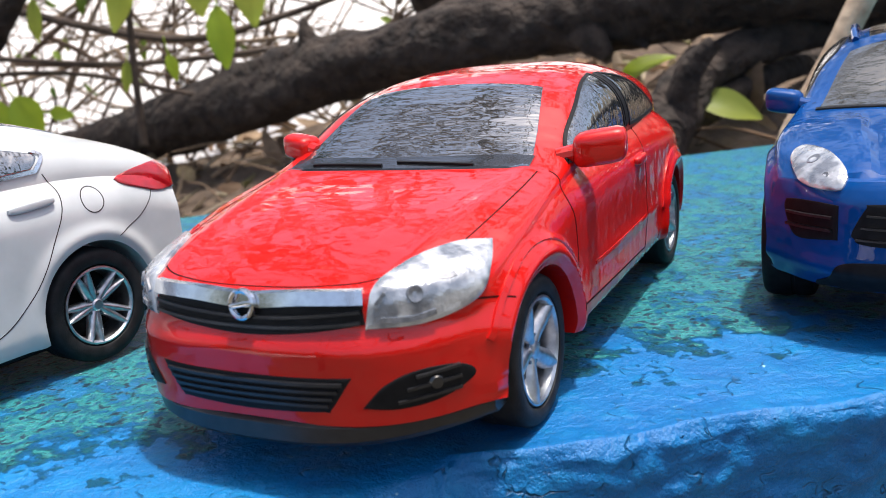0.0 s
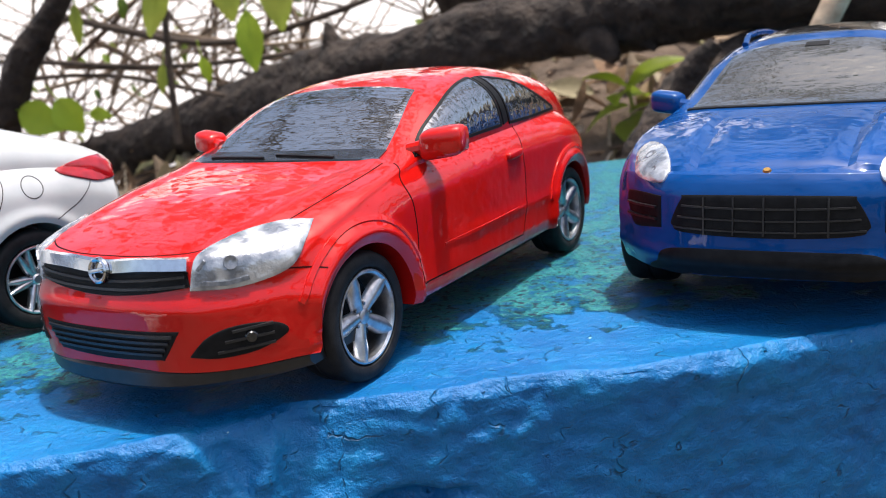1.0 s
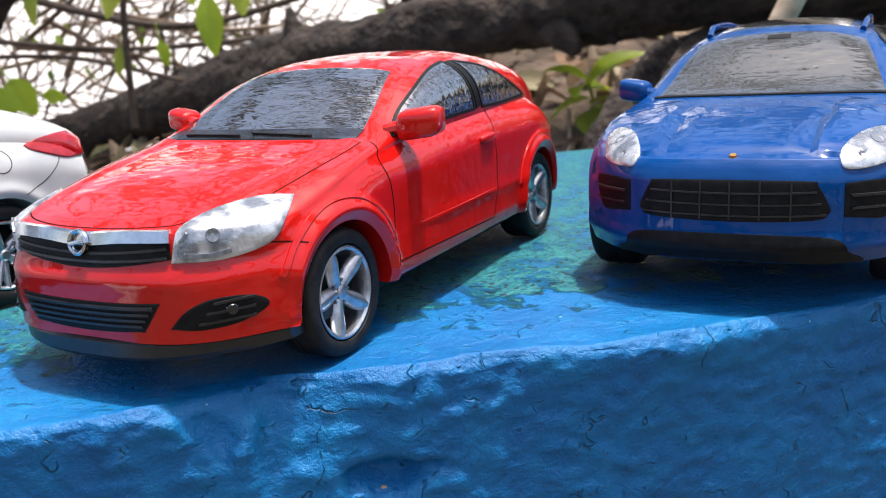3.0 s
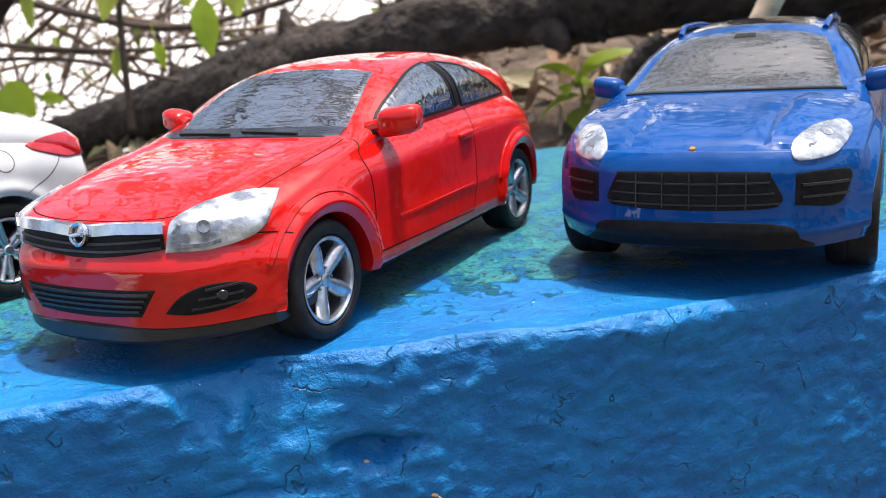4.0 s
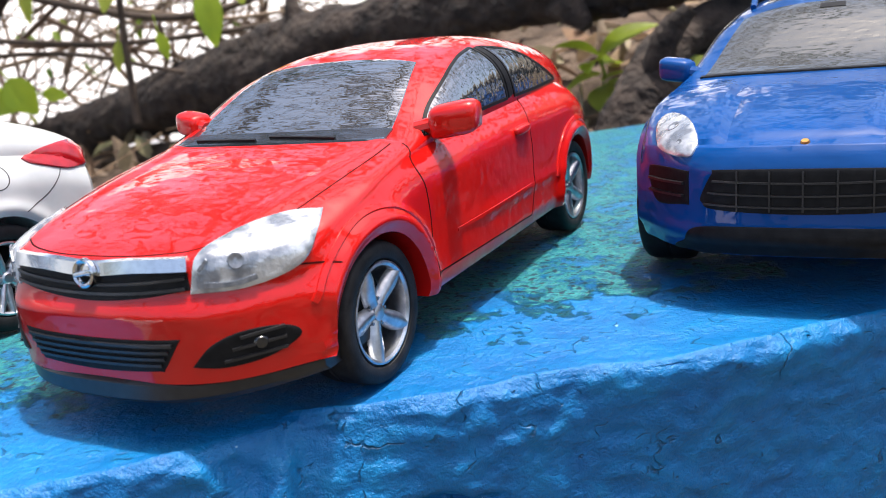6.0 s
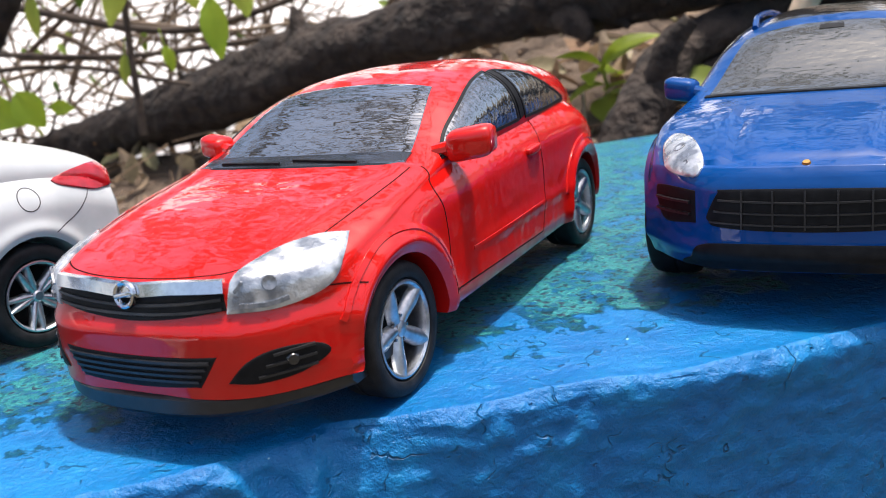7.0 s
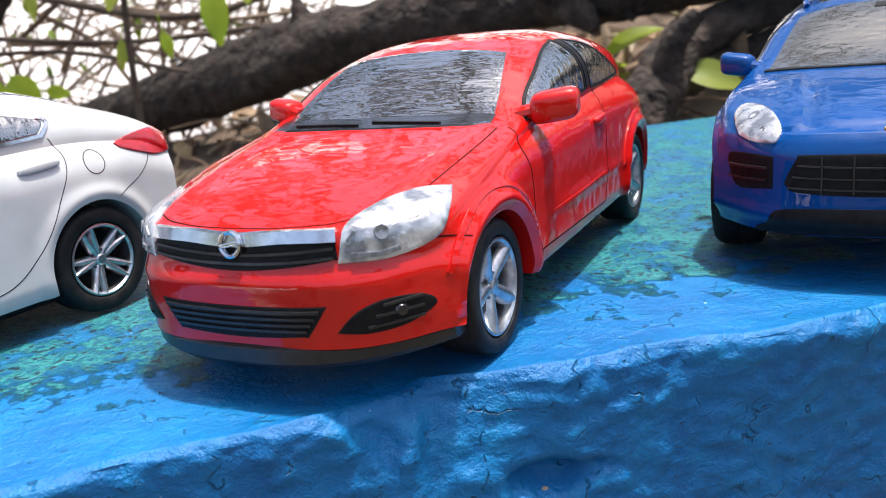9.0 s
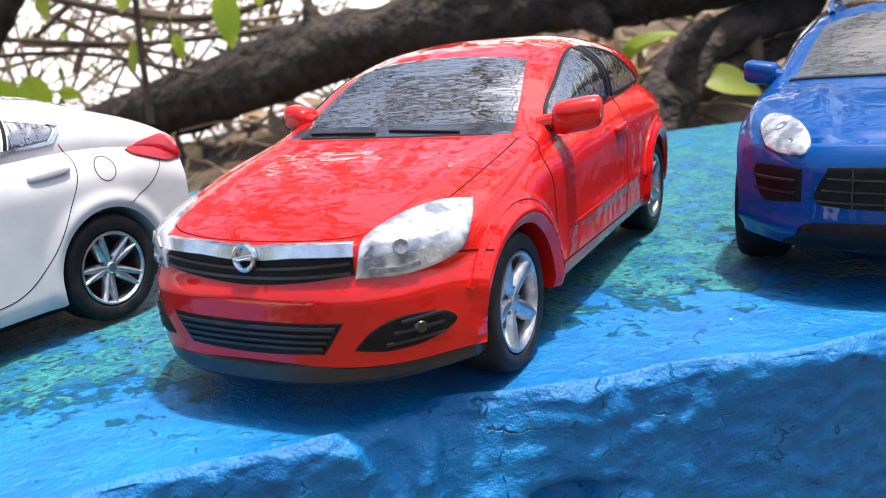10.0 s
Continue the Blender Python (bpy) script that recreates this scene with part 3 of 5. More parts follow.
def red_car():
    car = new("toy_hatchback")
    car.matrix_basis = RED_POSE
    bm = car_shell(RED_SPEC)
    skin = Skin(bm)
    body = part("body", bm, RED)
    cut(body, [(0.0149, ax, 0.0128, y0, y1) for ax in (0.0545, -0.0545) for y0, y1 in ((0.02, 0.06), (-0.06, -0.02))])
    body.parent = car
    for ax in (0.0545, -0.0545):
        for y in (0.0302, -0.0302):
            wheel(car, ax, y, 0.0131, 0.0096, 0.0094, 5)
    bm = blob(0.25, 0.082, 0.029, 0.0042, 24)
    part("chassis", bm, BLACK, car).matrix_basis = pose(0, 0, 0.0103)
    # front lip
    path = [(0.0815 - 0.017 * abs(k / 10) ** 3.2, 0.0325 * k / 10) for k in range(-10, 11)]
    verts, faces = [], []
    for x, y in path:
        lift = 0.0014 * (y / 0.0325) ** 2
        for dx, z in ((-0.012, 0.0118), (0.0062, 0.0118), (0.0072, 0.0111), (0.0072, 0.0085), (0.006, 0.0075), (-0.012, 0.0075)):
            verts.append((x + dx, y * (1 + 0.02 * (dx > 0)), z + lift * (z < 0.009)))
    for i in range(20):
        for k in range(6):
            faces.append((6 * i + k, 6 * i + (k + 1) % 6, 6 * i + 6 + (k + 1) % 6, 6 * i + 6 + k))
    faces += [tuple(range(6)), tuple(range(125, 119, -1))]
    bm = bm_from(verts, faces)
    bmesh.ops.recalc_face_normals(bm, faces=bm.faces)
    part("front_lip", bm, SLAT, car, "matt black front lip")
    # glazing
    part("windscreen", skin.patch([(0.0365, 0), (0.0357, 0.016), (0.0352, 0.0275), (0.0352, 0.0275), (0.02, 0.0244), (0.0066, 0.021), (0.0066, 0.021), (0.006, 0.012), (0.0052, 0), (0.006, -0.012), (0.0066, -0.021), (0.0066, -0.021), (0.02, -0.0244), (0.0352, -0.0275), (0.0352, -0.0275), (0.0357, -0.016)], "top", 0.00025), GLASS, car)
    part("windscreen_band", skin.line([(0.0325, -0.0268), (0.0337, -0.012), (0.034, 0), (0.0337, 0.012), (0.0325, 0.0268)], "top", 0.0066, 0.0004), DASH, car)
    for side, sgn in (("left", 1), ("right", -1)):
        door_win = [(0.0285, 0.0412), (0.0285, 0.0412), (0.0195, 0.0461), (0.008, 0.0509), (-0.003, 0.0541), (-0.0125, 0.0555), (-0.0125, 0.0555), (-0.0138, 0.0495), (-0.0155, 0.0429), (-0.0155, 0.0429), (0.005, 0.0422)]
        rear_win = [(-0.0172, 0.0554), (-0.0172, 0.0554), (-0.031, 0.0532), (-0.044, 0.0484), (-0.0562, 0.0436), (-0.0562, 0.0436), (-0.038, 0.0431), (-0.0205, 0.043), (-0.0205, 0.043)]
        for name, loop in (("door_window", door_win), ("quarter_window", rear_win)):
            part("window_seal", skin.line(loop, side, 0.0011, 0.0003, closed=True), BLACK, car)
            part(name, skin.patch(loop, side, 0.0002), GLASS, car)
        door = [(0.0345, 0.0405), (0.0375, 0.0372), (0.0362, 0.032), (0.0358, 0.0247), (0.0375, 0.0147), (0.0375, 0.0147), (0.0135, 0.0143), (-0.0165, 0.0138), (-0.0165, 0.0138), (-0.0195, 0.0209), (-0.0206, 0.0299), (-0.0202, 0.0345), (-0.0225, 0.042)]
        part("window_pillar", skin.line([(-0.0149, 0.0554), (-0.0164, 0.0495), (-0.018, 0.0432)], side, 0.0036, 0.0003), BLACK, car)
        part("door_gap", skin.line(door, side, 0.00045, 0.00006), RED_SEAM, car)
        part("side_strip", skin.line([(0.025, 0.0208), (0.0, 0.021), (-0.0175, 0.0213)], side, 0.001, 0.00012), RED, car)
        handle = part("door_handle", blob(0.6, 0.0042, 0.0011, 0.0011), RED, car)
        p, nrm = skin.drop(side, (-0.0145, 0.0355))
        handle.matrix_basis = pose(p.x, p.y + sgn * 0.0004, p.z, 0, 3, 0)
        door_mirror(car, 0.0245, 0.0378, 0.0437, RED) if sgn > 0 else door_mirror(car, 0.0235, -0.0308, 0.0452, RED, 0.0034, 0.0036, 0.0026)
        seam = [(0.0735, 0.0322, 0.0277), (0.0695, 0.0337, 0.027), (0.0665, 0.0352, 0.0262)]
        part("bumper_gap", skin.line(seam if sgn > 0 else flip(seam), None, 0.0004, 0.00005, way=(-0.3, -sgn, -0.1)), RED_SEAM, car)
        for ax, lo, hi in ((0.0545, 25, 168), (-0.0545, 20, 150)):
            arc = [(ax + 0.0196 * math.cos(radians(a)), 0.0128 + 0.0196 * math.sin(radians(a))) for a in range(lo, hi, 12)]
            part("arch_band", skin.line(arc, side, 0.0016, 0.00035, n=4), RED, car)
        # lamps
        lamp_loop = [(0.0846, 0.0192, 0.0257), (0.0846, 0.0192, 0.0257), (0.0828, 0.0198, 0.031), (0.0784, 0.0215, 0.0331), (0.0729, 0.0237, 0.0343), (0.0672, 0.027, 0.0348), (0.064, 0.0316, 0.0346), (0.064, 0.0316, 0.0346), (0.0685, 0.033, 0.032), (0.0731, 0.0322, 0.0278), (0.08, 0.0268, 0.0258)]
        fog_loop = [(0.0861, 0.0184, 0.0142), (0.0861, 0.0184, 0.0142), (0.0851, 0.0218, 0.0176), (0.0824, 0.0254, 0.0192), (0.0782, 0.0294, 0.0192), (0.0753, 0.0314, 0.018), (0.0748, 0.0313, 0.0162), (0.0792, 0.0283, 0.0143), (0.0838, 0.0233, 0.0137)]
        way = (-0.75, -0.6 * sgn, -0.25)
        lamp_loop, fog_loop = (lamp_loop, fog_loop) if sgn > 0 else (flip(lamp_loop), flip(fog_loop))
        lamp = part("headlight", skin.patch(lamp_loop, None, 0.0005, way=way, crown=0.0004), LAMP, car, "clear silvered headlight")
        for (x, y, z), r in (((0.0809, 0.0259, 0.0304), 0.0019),):
            p, nrm = skin.drop(None, (x, sgn * y, z), way)
            turn = nrm.to_track_quat("Y", "Z").to_matrix().to_4x4()
            bulb = part("bulb", lathe([(0, -0.0001), (r * 0.4, 0.0), (r * 0.62, 0.0001), (r * 0.7, -0.0003)], 24), LAMPDARK, lamp)
            bulb.matrix_basis = Matrix.Translation(p + nrm * 0.00085) @ turn
        for path, w in (([(0.0838, 0.0218, 0.0272), (0.0812, 0.025, 0.0268), (0.0785, 0.0275, 0.0273)], 0.0011), ([(0.0785, 0.0268, 0.0318), (0.0765, 0.0285, 0.0313), (0.0752, 0.0298, 0.0316)], 0.0013), ([(0.0832, 0.0206, 0.0292), (0.0822, 0.0217, 0.0309)], 0.0007)):
            part("reflector_edge", skin.line([(x, sgn * y, z) for x, y, z in path], None, w, 0.00095, way=way), LAMPDARK, lamp)
        fog = part("fog_light_recess", skin.patch(fog_loop, None, 0.00025, way=way), BLACK, car)
        for k in range(3):
            z = 0.0145 + 0.0017 * k
            part("slat", skin.line([(0.083 - 0.001 * k, sgn * (0.0225 + 0.001 * k), z), (0.078, sgn * 0.028, z + 0.0005), (0.0765, sgn * 0.0298, z + 0.0007)], None, 0.0006, 0.0006, way=way), SLAT, fog)
        p, nrm = skin.drop(None, (0.0795, sgn * 0.0272, 0.0168), way)
        lampd = part("fog_lamp", lathe([(0, 0.0005), (0.0009, 0.0004), (0.0012, 0.0)], 20), DASH, fog)
        lampd.matrix_basis = Matrix.Translation(p + nrm * 0.0003) @ nrm.to_track_quat("Y", "Z").to_matrix().to_4x4()
    # bonnet gap
    hood = [(0.036, -0.029), (0.055, -0.0285), (0.07, -0.0265), (0.0795, -0.0215), (0.0838, -0.012), (0.0848, 0), (0.0838, 0.012), (0.0795, 0.0215), (0.07, 0.0265), (0.055, 0.0285), (0.036, 0.029)]
    part("bonnet_gap", skin.line(hood, "top", 0.0004, 0.00005), RED_SEAM, car)
    # grille
    gr = [(-0.019, 0.0308), (-0.019, 0.0308), (0, 0.0309), (0.019, 0.0308), (0.019, 0.0308), (0.0196, 0.0265), (0.0196, 0.0265), (0.01, 0.0252), (0, 0.0246), (-0.01, 0.0252), (-0.0196, 0.0265), (-0.0196, 0.0265)]
    grille = part("grille", skin.patch(gr, "front", 0.00025), BLACK, car)
    part("chrome_bar", skin.line([(-0.0192, 0.0303), (-0.01, 0.0302), (0, 0.0296), (0.01, 0.0302), (0.0192, 0.0303)], "front", 0.003, 0.0008), CHROME, grille, "broad chrome bar")
    for z in (0.0278, 0.0262):
        part("slat", skin.line([(-0.0188, z + 0.0006), (0, z - 0.0006), (0.0188, z + 0.0006)], "front", 0.0007, 0.0007), SLAT, grille)
    p, nrm = skin.drop("front", (0, 0.0291))
    turn = nrm.to_track_quat("Y", "Z").to_matrix().to_4x4()
    ring = part("badge_ring", lathe([(0.0016, 0), (0.0017, 0.0006), (0.0021, 0.0008), (0.0024, 0.0006), (0.0025, 0)], 32), CHROME, grille)
    ring.matrix_basis = Matrix.Translation(p + nrm * 0.0009) @ turn
    bar = part("badge_bar", blob(0.4, 0.0022, 0.0004, 0.0004), CHROME, grille)
    bar.matrix_basis = Matrix.Translation(p + nrm * 0.0014) @ turn @ pose(0, 0, 0, 0, 12, 0)
    low = [(-0.0178, 0.0191), (-0.0178, 0.0191), (0, 0.0187), (0.0178, 0.0191), (0.0178, 0.0191), (0.0142, 0.0141), (0.0125, 0.0136), (0, 0.013), (-0.0125, 0.0136), (-0.0142, 0.0141)]
    intake = part("lower_intake", skin.patch(low, "front", 0.0002), BLACK, car)
    for k in range(4):
        z, w = 0.0145 + 0.0011 * k, 0.0138 + 0.0008 * k
        part("slat", skin.line([(-w, z + 0.0003), (0, z), (w, z + 0.0003)], "front", 0.0007, 0.0006), SLAT, intake)
    # wipers
    for y in (0.008, -0.012):
        part("wiper", skin.line([(0.0352, y + 0.008), (0.0347, y), (0.034, y - 0.009)], "top", 0.0007, 0.0008), BLACK, car)
    part("aerial_base", blob(0.8, 0.0012, 0.0008, 0.0008), RED, car).matrix_basis = pose(-0.056, 0, 0.0563)
    tagged(car, "glossy red die-cast toy hatchback with silver five-spoke wheels", "toy car", "toy cars on the wall")
    return car


red_car()


# ---- the blue car ----
def blue_crease(x, y, z, W):
    if 0.03 < x < 0.09 and z > 0.033:
        w = min(1, max(0, (x - 0.045) / 0.012))
        r = 0.0155 + (0.09 - x) * 0.08
        z += w * 0.0005 * (1 + math.tanh((abs(y) - r) / 0.0008)) * math.exp(-((abs(y) - r) / 0.008) ** 2) - w * 0.0008 * math.exp(-((abs(y) - r + 0.0015) / 0.0012) ** 2)
    return y, z


BLUE_SPEC = dict(
    rear=-0.099, front=0.0955, axles=(0.0585, -0.0585), wheel_r=0.0148, flare=0.0011, flare_r=0.019,
    top=((-0.099, -0.095, -0.085, -0.06, -0.03, -0.002, 0.01, 0.041, 0.046, 0.06, 0.08, 0.091, 0.0955), (0.035, 0.042, 0.053, 0.0592, 0.061, 0.0595, 0.057, 0.0423, 0.0417, 0.0404, 0.0378, 0.0352, 0.0328)),
    belt=((-0.099, -0.09, -0.05, 0.03, 0.05, 0.08, 0.0955), (0.033, 0.040, 0.0425, 0.0405, 0.0385, 0.0343, 0.0308)),
    wid=((-0.099, -0.08, -0.05, 0.0, 0.06, 0.085, 0.0955), (0.034, 0.037, 0.038, 0.0375, 0.0379, 0.0369, 0.0359)),
    low=((-0.099, -0.06, 0.05, 0.08, 0.0955), (0.012, 0.0115, 0.0115, 0.0115, 0.011)),
    power=((-0.099, -0.06, 0.0, 0.03, 0.05, 0.0955), (2.4, 2.6, 2.7, 2.6, 2.4, 2.4)),
    nose=((0.008, 0.012, 0.015, 0.018, 0.022, 0.028, 0.0308, 0.034), (-0.004, -0.001, 0.001, 0.0005, 0.0003, 0.0, -0.001, -0.0035)),
    tail=((0.01, 0.02, 0.03, 0.035), (0.002, 0.0, 0.0005, 0.003)),
    inset=((-0.099, -0.05, 0.02, 0.042, 0.06, 0.0955), (0.15, 0.11, 0.1, 0.06, 0.03, 0.02)),
    nose_len=0.045, nose_bow=0.020, nose_pow=3.6, tail_len=0.03, tail_bow=0.014, tail_pow=4.0, side=side_curve, extra=(blue_crease,))


def blue_car():
    car = new("toy_crossover")
    car.matrix_basis = pose(0.1686, 0.2588, 0, 0, 0, 245)
    bm = car_shell(BLUE_SPEC)
    skin = Skin(bm)
    body = part("body", bm, BLUE)
    cut(body, [(0.0168, ax, 0.0145, y0, y1) for ax in (0.0585, -0.0585) for y0, y1 in ((0.022, 0.06), (-0.06, -0.022))])
    body.parent = car
    for ax in (0.0585, -0.0585):
        for y in (0.0325, -0.0325):
            wheel(car, ax, y, 0.0148, 0.0115, 0.0102, 5, rim_mat=DARKRIM)
    part("chassis", blob(0.25, 0.078, 0.029, 0.0042, 24), BLACK, car).matrix_basis = pose(-0.004, 0, 0.0112)
    part("windscreen", skin.patch([(0.0405, 0), (0.04, 0.014), (0.038, 0.0285), (0.038, 0.0285), (0.024, 0.0258), (0.0115, 0.0225), (0.0115, 0.0225), (0.0095, 0.013), (0.009, 0), (0.0095, -0.013), (0.0115, -0.0225), (0.0115, -0.0225), (0.024, -0.0258), (0.038, -0.0285), (0.038, -0.0285), (0.04, -0.014)], "top", 0.00025), GREYGLASS, car)
    part("interior_mirror", skin.patch([(0.0115, 0.003), (0.0115, 0.003), (0.0142, 0.0032), (0.0142, 0.0032), (0.0142, -0.0032), (0.0142, -0.0032), (0.0115, -0.003), (0.0115, -0.003)], "top", 0.0004), BLACK, car)
    part("cowl", skin.line([(0.039, 0.029), (0.0412, 0.014), (0.0417, 0), (0.0412, -0.014), (0.039, -0.029)], "top", 0.002, 0.0004), BLACK, car)
    part("sunroof", skin.patch([(0.002, 0.018), (0.002, 0.018), (-0.04, 0.018), (-0.04, 0.018), (-0.04, -0.018), (-0.04, -0.018), (0.002, -0.018), (0.002, -0.018)], "top", 0.0002), GLASS, car)
    for side, sgn in (("left", 1), ("right", -1)):
        door_win = [(0.028, 0.042), (0.028, 0.042), (0.016, 0.0485), (0.004, 0.0545), (-0.014, 0.0572), (-0.014, 0.0572), (-0.0155, 0.0435), (-0.0155, 0.0435)]
        rear_win = [(-0.0175, 0.0573), (-0.0175, 0.0573), (-0.04, 0.0562), (-0.062, 0.0515), (-0.073, 0.0455), (-0.073, 0.0455), (-0.045, 0.0442), (-0.019, 0.0435), (-0.019, 0.0435)]
        for name, loop in (("door_window", door_win), ("rear_window", rear_win)):
            part("window_seal", skin.line(loop, side, 0.0011, 0.0003, closed=True), BLACK, car)
            part(name, skin.patch(loop, side, 0.0002), GLASS, car)
        for x0, x1 in ((0.034, -0.0165), (-0.0165, -0.05)):
            part("door_gap", skin.line([(x0, 0.043), (x0 + 0.001, 0.03), (x0, 0.014), (x0, 0.014), (x1, 0.014), (x1, 0.014), (x1, 0.03), (x1, 0.044)], side, 0.00045, 0.00006), SEAM, car)
        rail = []
        for k in range(9):
            q, nrm = skin.drop("top", (0.002 - 0.009 * k, sgn * (0.0215 - 0.00015 * abs(k - 3))))
            rail.append(tuple(q + nrm * (0.0003 if k in (0, 8) else 0.0019)))
        pts = smooth_loop(rail, 5, False)
        part("roof_rail", tube(pts, [0.0009] * len(pts), 10), BLUE, car)
        door_mirror(car, 0.0285, sgn * 0.0372, 0.0436, BLUE, 0.0036, 0.0044, 0.003)
        way = (-0.85, -0.4 * sgn, -0.35)
        hl = [(0.0916, 0.0212, 0.0312), (0.0885, 0.0208, 0.0345), (0.0813, 0.0253, 0.0378), (0.0745, 0.0308, 0.0383), (0.0765, 0.0328, 0.0362), (0.082, 0.0315, 0.0335), (0.0866, 0.0292, 0.0317), (0.0905, 0.025, 0.0309)]
        lamp = part("headlight", skin.patch(hl if sgn > 0 else flip(hl), None, 0.0005, way=way, crown=0.0005), LAMP, car, "clear silvered headlight")
        for (x, y, z), r in (((0.083, 0.0274, 0.0357), 0.0022), ((0.0885, 0.0245, 0.0332), 0.0011)):
            p, nrm = skin.drop(None, (x, sgn * y, z), way)
            turn = nrm.to_track_quat("Y", "Z").to_matrix().to_4x4()
            bulb = part("bulb", lathe([(0, -0.0001), (r * 0.4, 0.0), (r * 0.62, 0.0001), (r * 0.7, -0.0003)], 24), LAMPDARK, lamp)
            bulb.matrix_basis = Matrix.Translation(p + nrm * 0.00095) @ turn
        side_in = [(0.0926, 0.0219, 0.0282), (0.0926, 0.0219, 0.0282), (0.085, 0.0315, 0.0285), (0.083, 0.0328, 0.0275), (0.083, 0.0328, 0.0255), (0.0855, 0.0315, 0.0217), (0.0885, 0.029, 0.0207), (0.0928, 0.0219, 0.0212), (0.0928, 0.0219, 0.0212)]
        si = part("side_intake", skin.patch(side_in if sgn > 0 else flip(side_in), None, 0.0002, way=way), BLACK, car)
        for z in (0.0232, 0.0258):
            part("slat", skin.line([(0.0925, sgn * 0.0232, z), (0.0885, sgn * 0.0285, z), (0.0845, sgn * 0.0322, z)], None, 0.0007, 0.0009, way=way), SLAT, si)
    gr = [(-0.0155, 0.0287), (0, 0.0289), (0.0155, 0.0287), (0.0172, 0.0278), (0.0195, 0.0232), (0.0192, 0.0218), (0.0165, 0.0206), (0, 0.02), (-0.0165, 0.0206), (-0.0192, 0.0218), (-0.0195, 0.0232), (-0.0172, 0.0278)]
    grille = part("grille", skin.patch(gr, "front", 0.0002), BLACK, car)
    for z in (0.0217, 0.024, 0.0264):
        part("slat", skin.line([(-0.0186 + 0.4 * (z - 0.0217), z), (0, z - 0.0004), (0.0186 - 0.4 * (z - 0.0217), z)], "front", 0.0005, 0.0006), SLAT, grille)
    for y in (-0.012, -0.006, 0, 0.006, 0.012):
        part("upright", skin.line([(y, 0.0284), (y, 0.0205)], "front", 0.0005, 0.0006), SLAT, grille)
    lowl = [(-0.0195, 0.017), (0, 0.0175), (0.0195, 0.017), (0.0235, 0.0135), (0.0245, 0.0108), (0, 0.0105), (-0.0245, 0.0108), (-0.0235, 0.0135)]
    part("lower_intake", skin.patch(lowl, "front", 0.0003), BLACK, car)
    p, nrm = skin.drop("front", (0, 0.0333))
    badge = part("badge", lathe([(0, 0.0004), (0.0007, 0.0004), (0.0009, 0)], 16), GOLD, car, "tiny gold badge")
    badge.matrix_basis = Matrix.Translation(p) @ nrm.to_track_quat("Y", "Z").to_matrix().to_4x4()
    tagged(car, "glossy blue die-cast toy crossover with black grille", "toy car", "toy cars on the wall")


blue_car()


# ---- the white car ----
WHITE_SPEC = dict(
    rear=-0.0925, front=0.088, axles=(0.056, -0.056), wheel_r=0.0132, flare=0.0009, flare_r=0.0168,
    top=((-0.0925, -0.091, -0.088, -0.0844, -0.07, -0.05, -0.02, 0.01, 0.03, 0.06, 0.08, 0.088), (0.037, 0.0424, 0.0445, 0.0462, 0.051, 0.0566, 0.0592, 0.058, 0.0525, 0.04, 0.036, 0.032)),
    belt=((-0.0925, -0.075, -0.05, 0.0, 0.04, 0.07, 0.088), (0.035, 0.040, 0.0425, 0.041, 0.0385, 0.033, 0.029)),
    wid=((-0.09, -0.07, -0.05, 0.0, 0.06, 0.088), (0.0335, 0.0352, 0.0362, 0.0362, 0.0358, 0.034)),
    low=((-0.09, -0.07, -0.04, 0.04, 0.07, 0.088), (0.012, 0.0105, 0.0085, 0.0085, 0.009, 0.009)),
    power=((-0.09, -0.06, 0.0, 0.03, 0.06, 0.088), (2.6, 2.4, 2.3, 2.3, 2.4, 2.4)),
    nose=((0.008, 0.018, 0.026, 0.034), (-0.002, 0.0008, 0.0, -0.003)),
    tail=((0.01, 0.02, 0.03, 0.036, 0.04), (0.003, 0.0, 0.0, 0.0012, 0.0005)),
    nose_len=0.04, nose_bow=0.018, nose_pow=4.0, inset=((-0.0925, -0.06, -0.02, 0.02, 0.06, 0.088), (0.06, 0.1, 0.1, 0.09, 0.03, 0.02)),
    tail_len=0.03, tail_bow=0.009, tail_pow=4.0, side=side_curve)


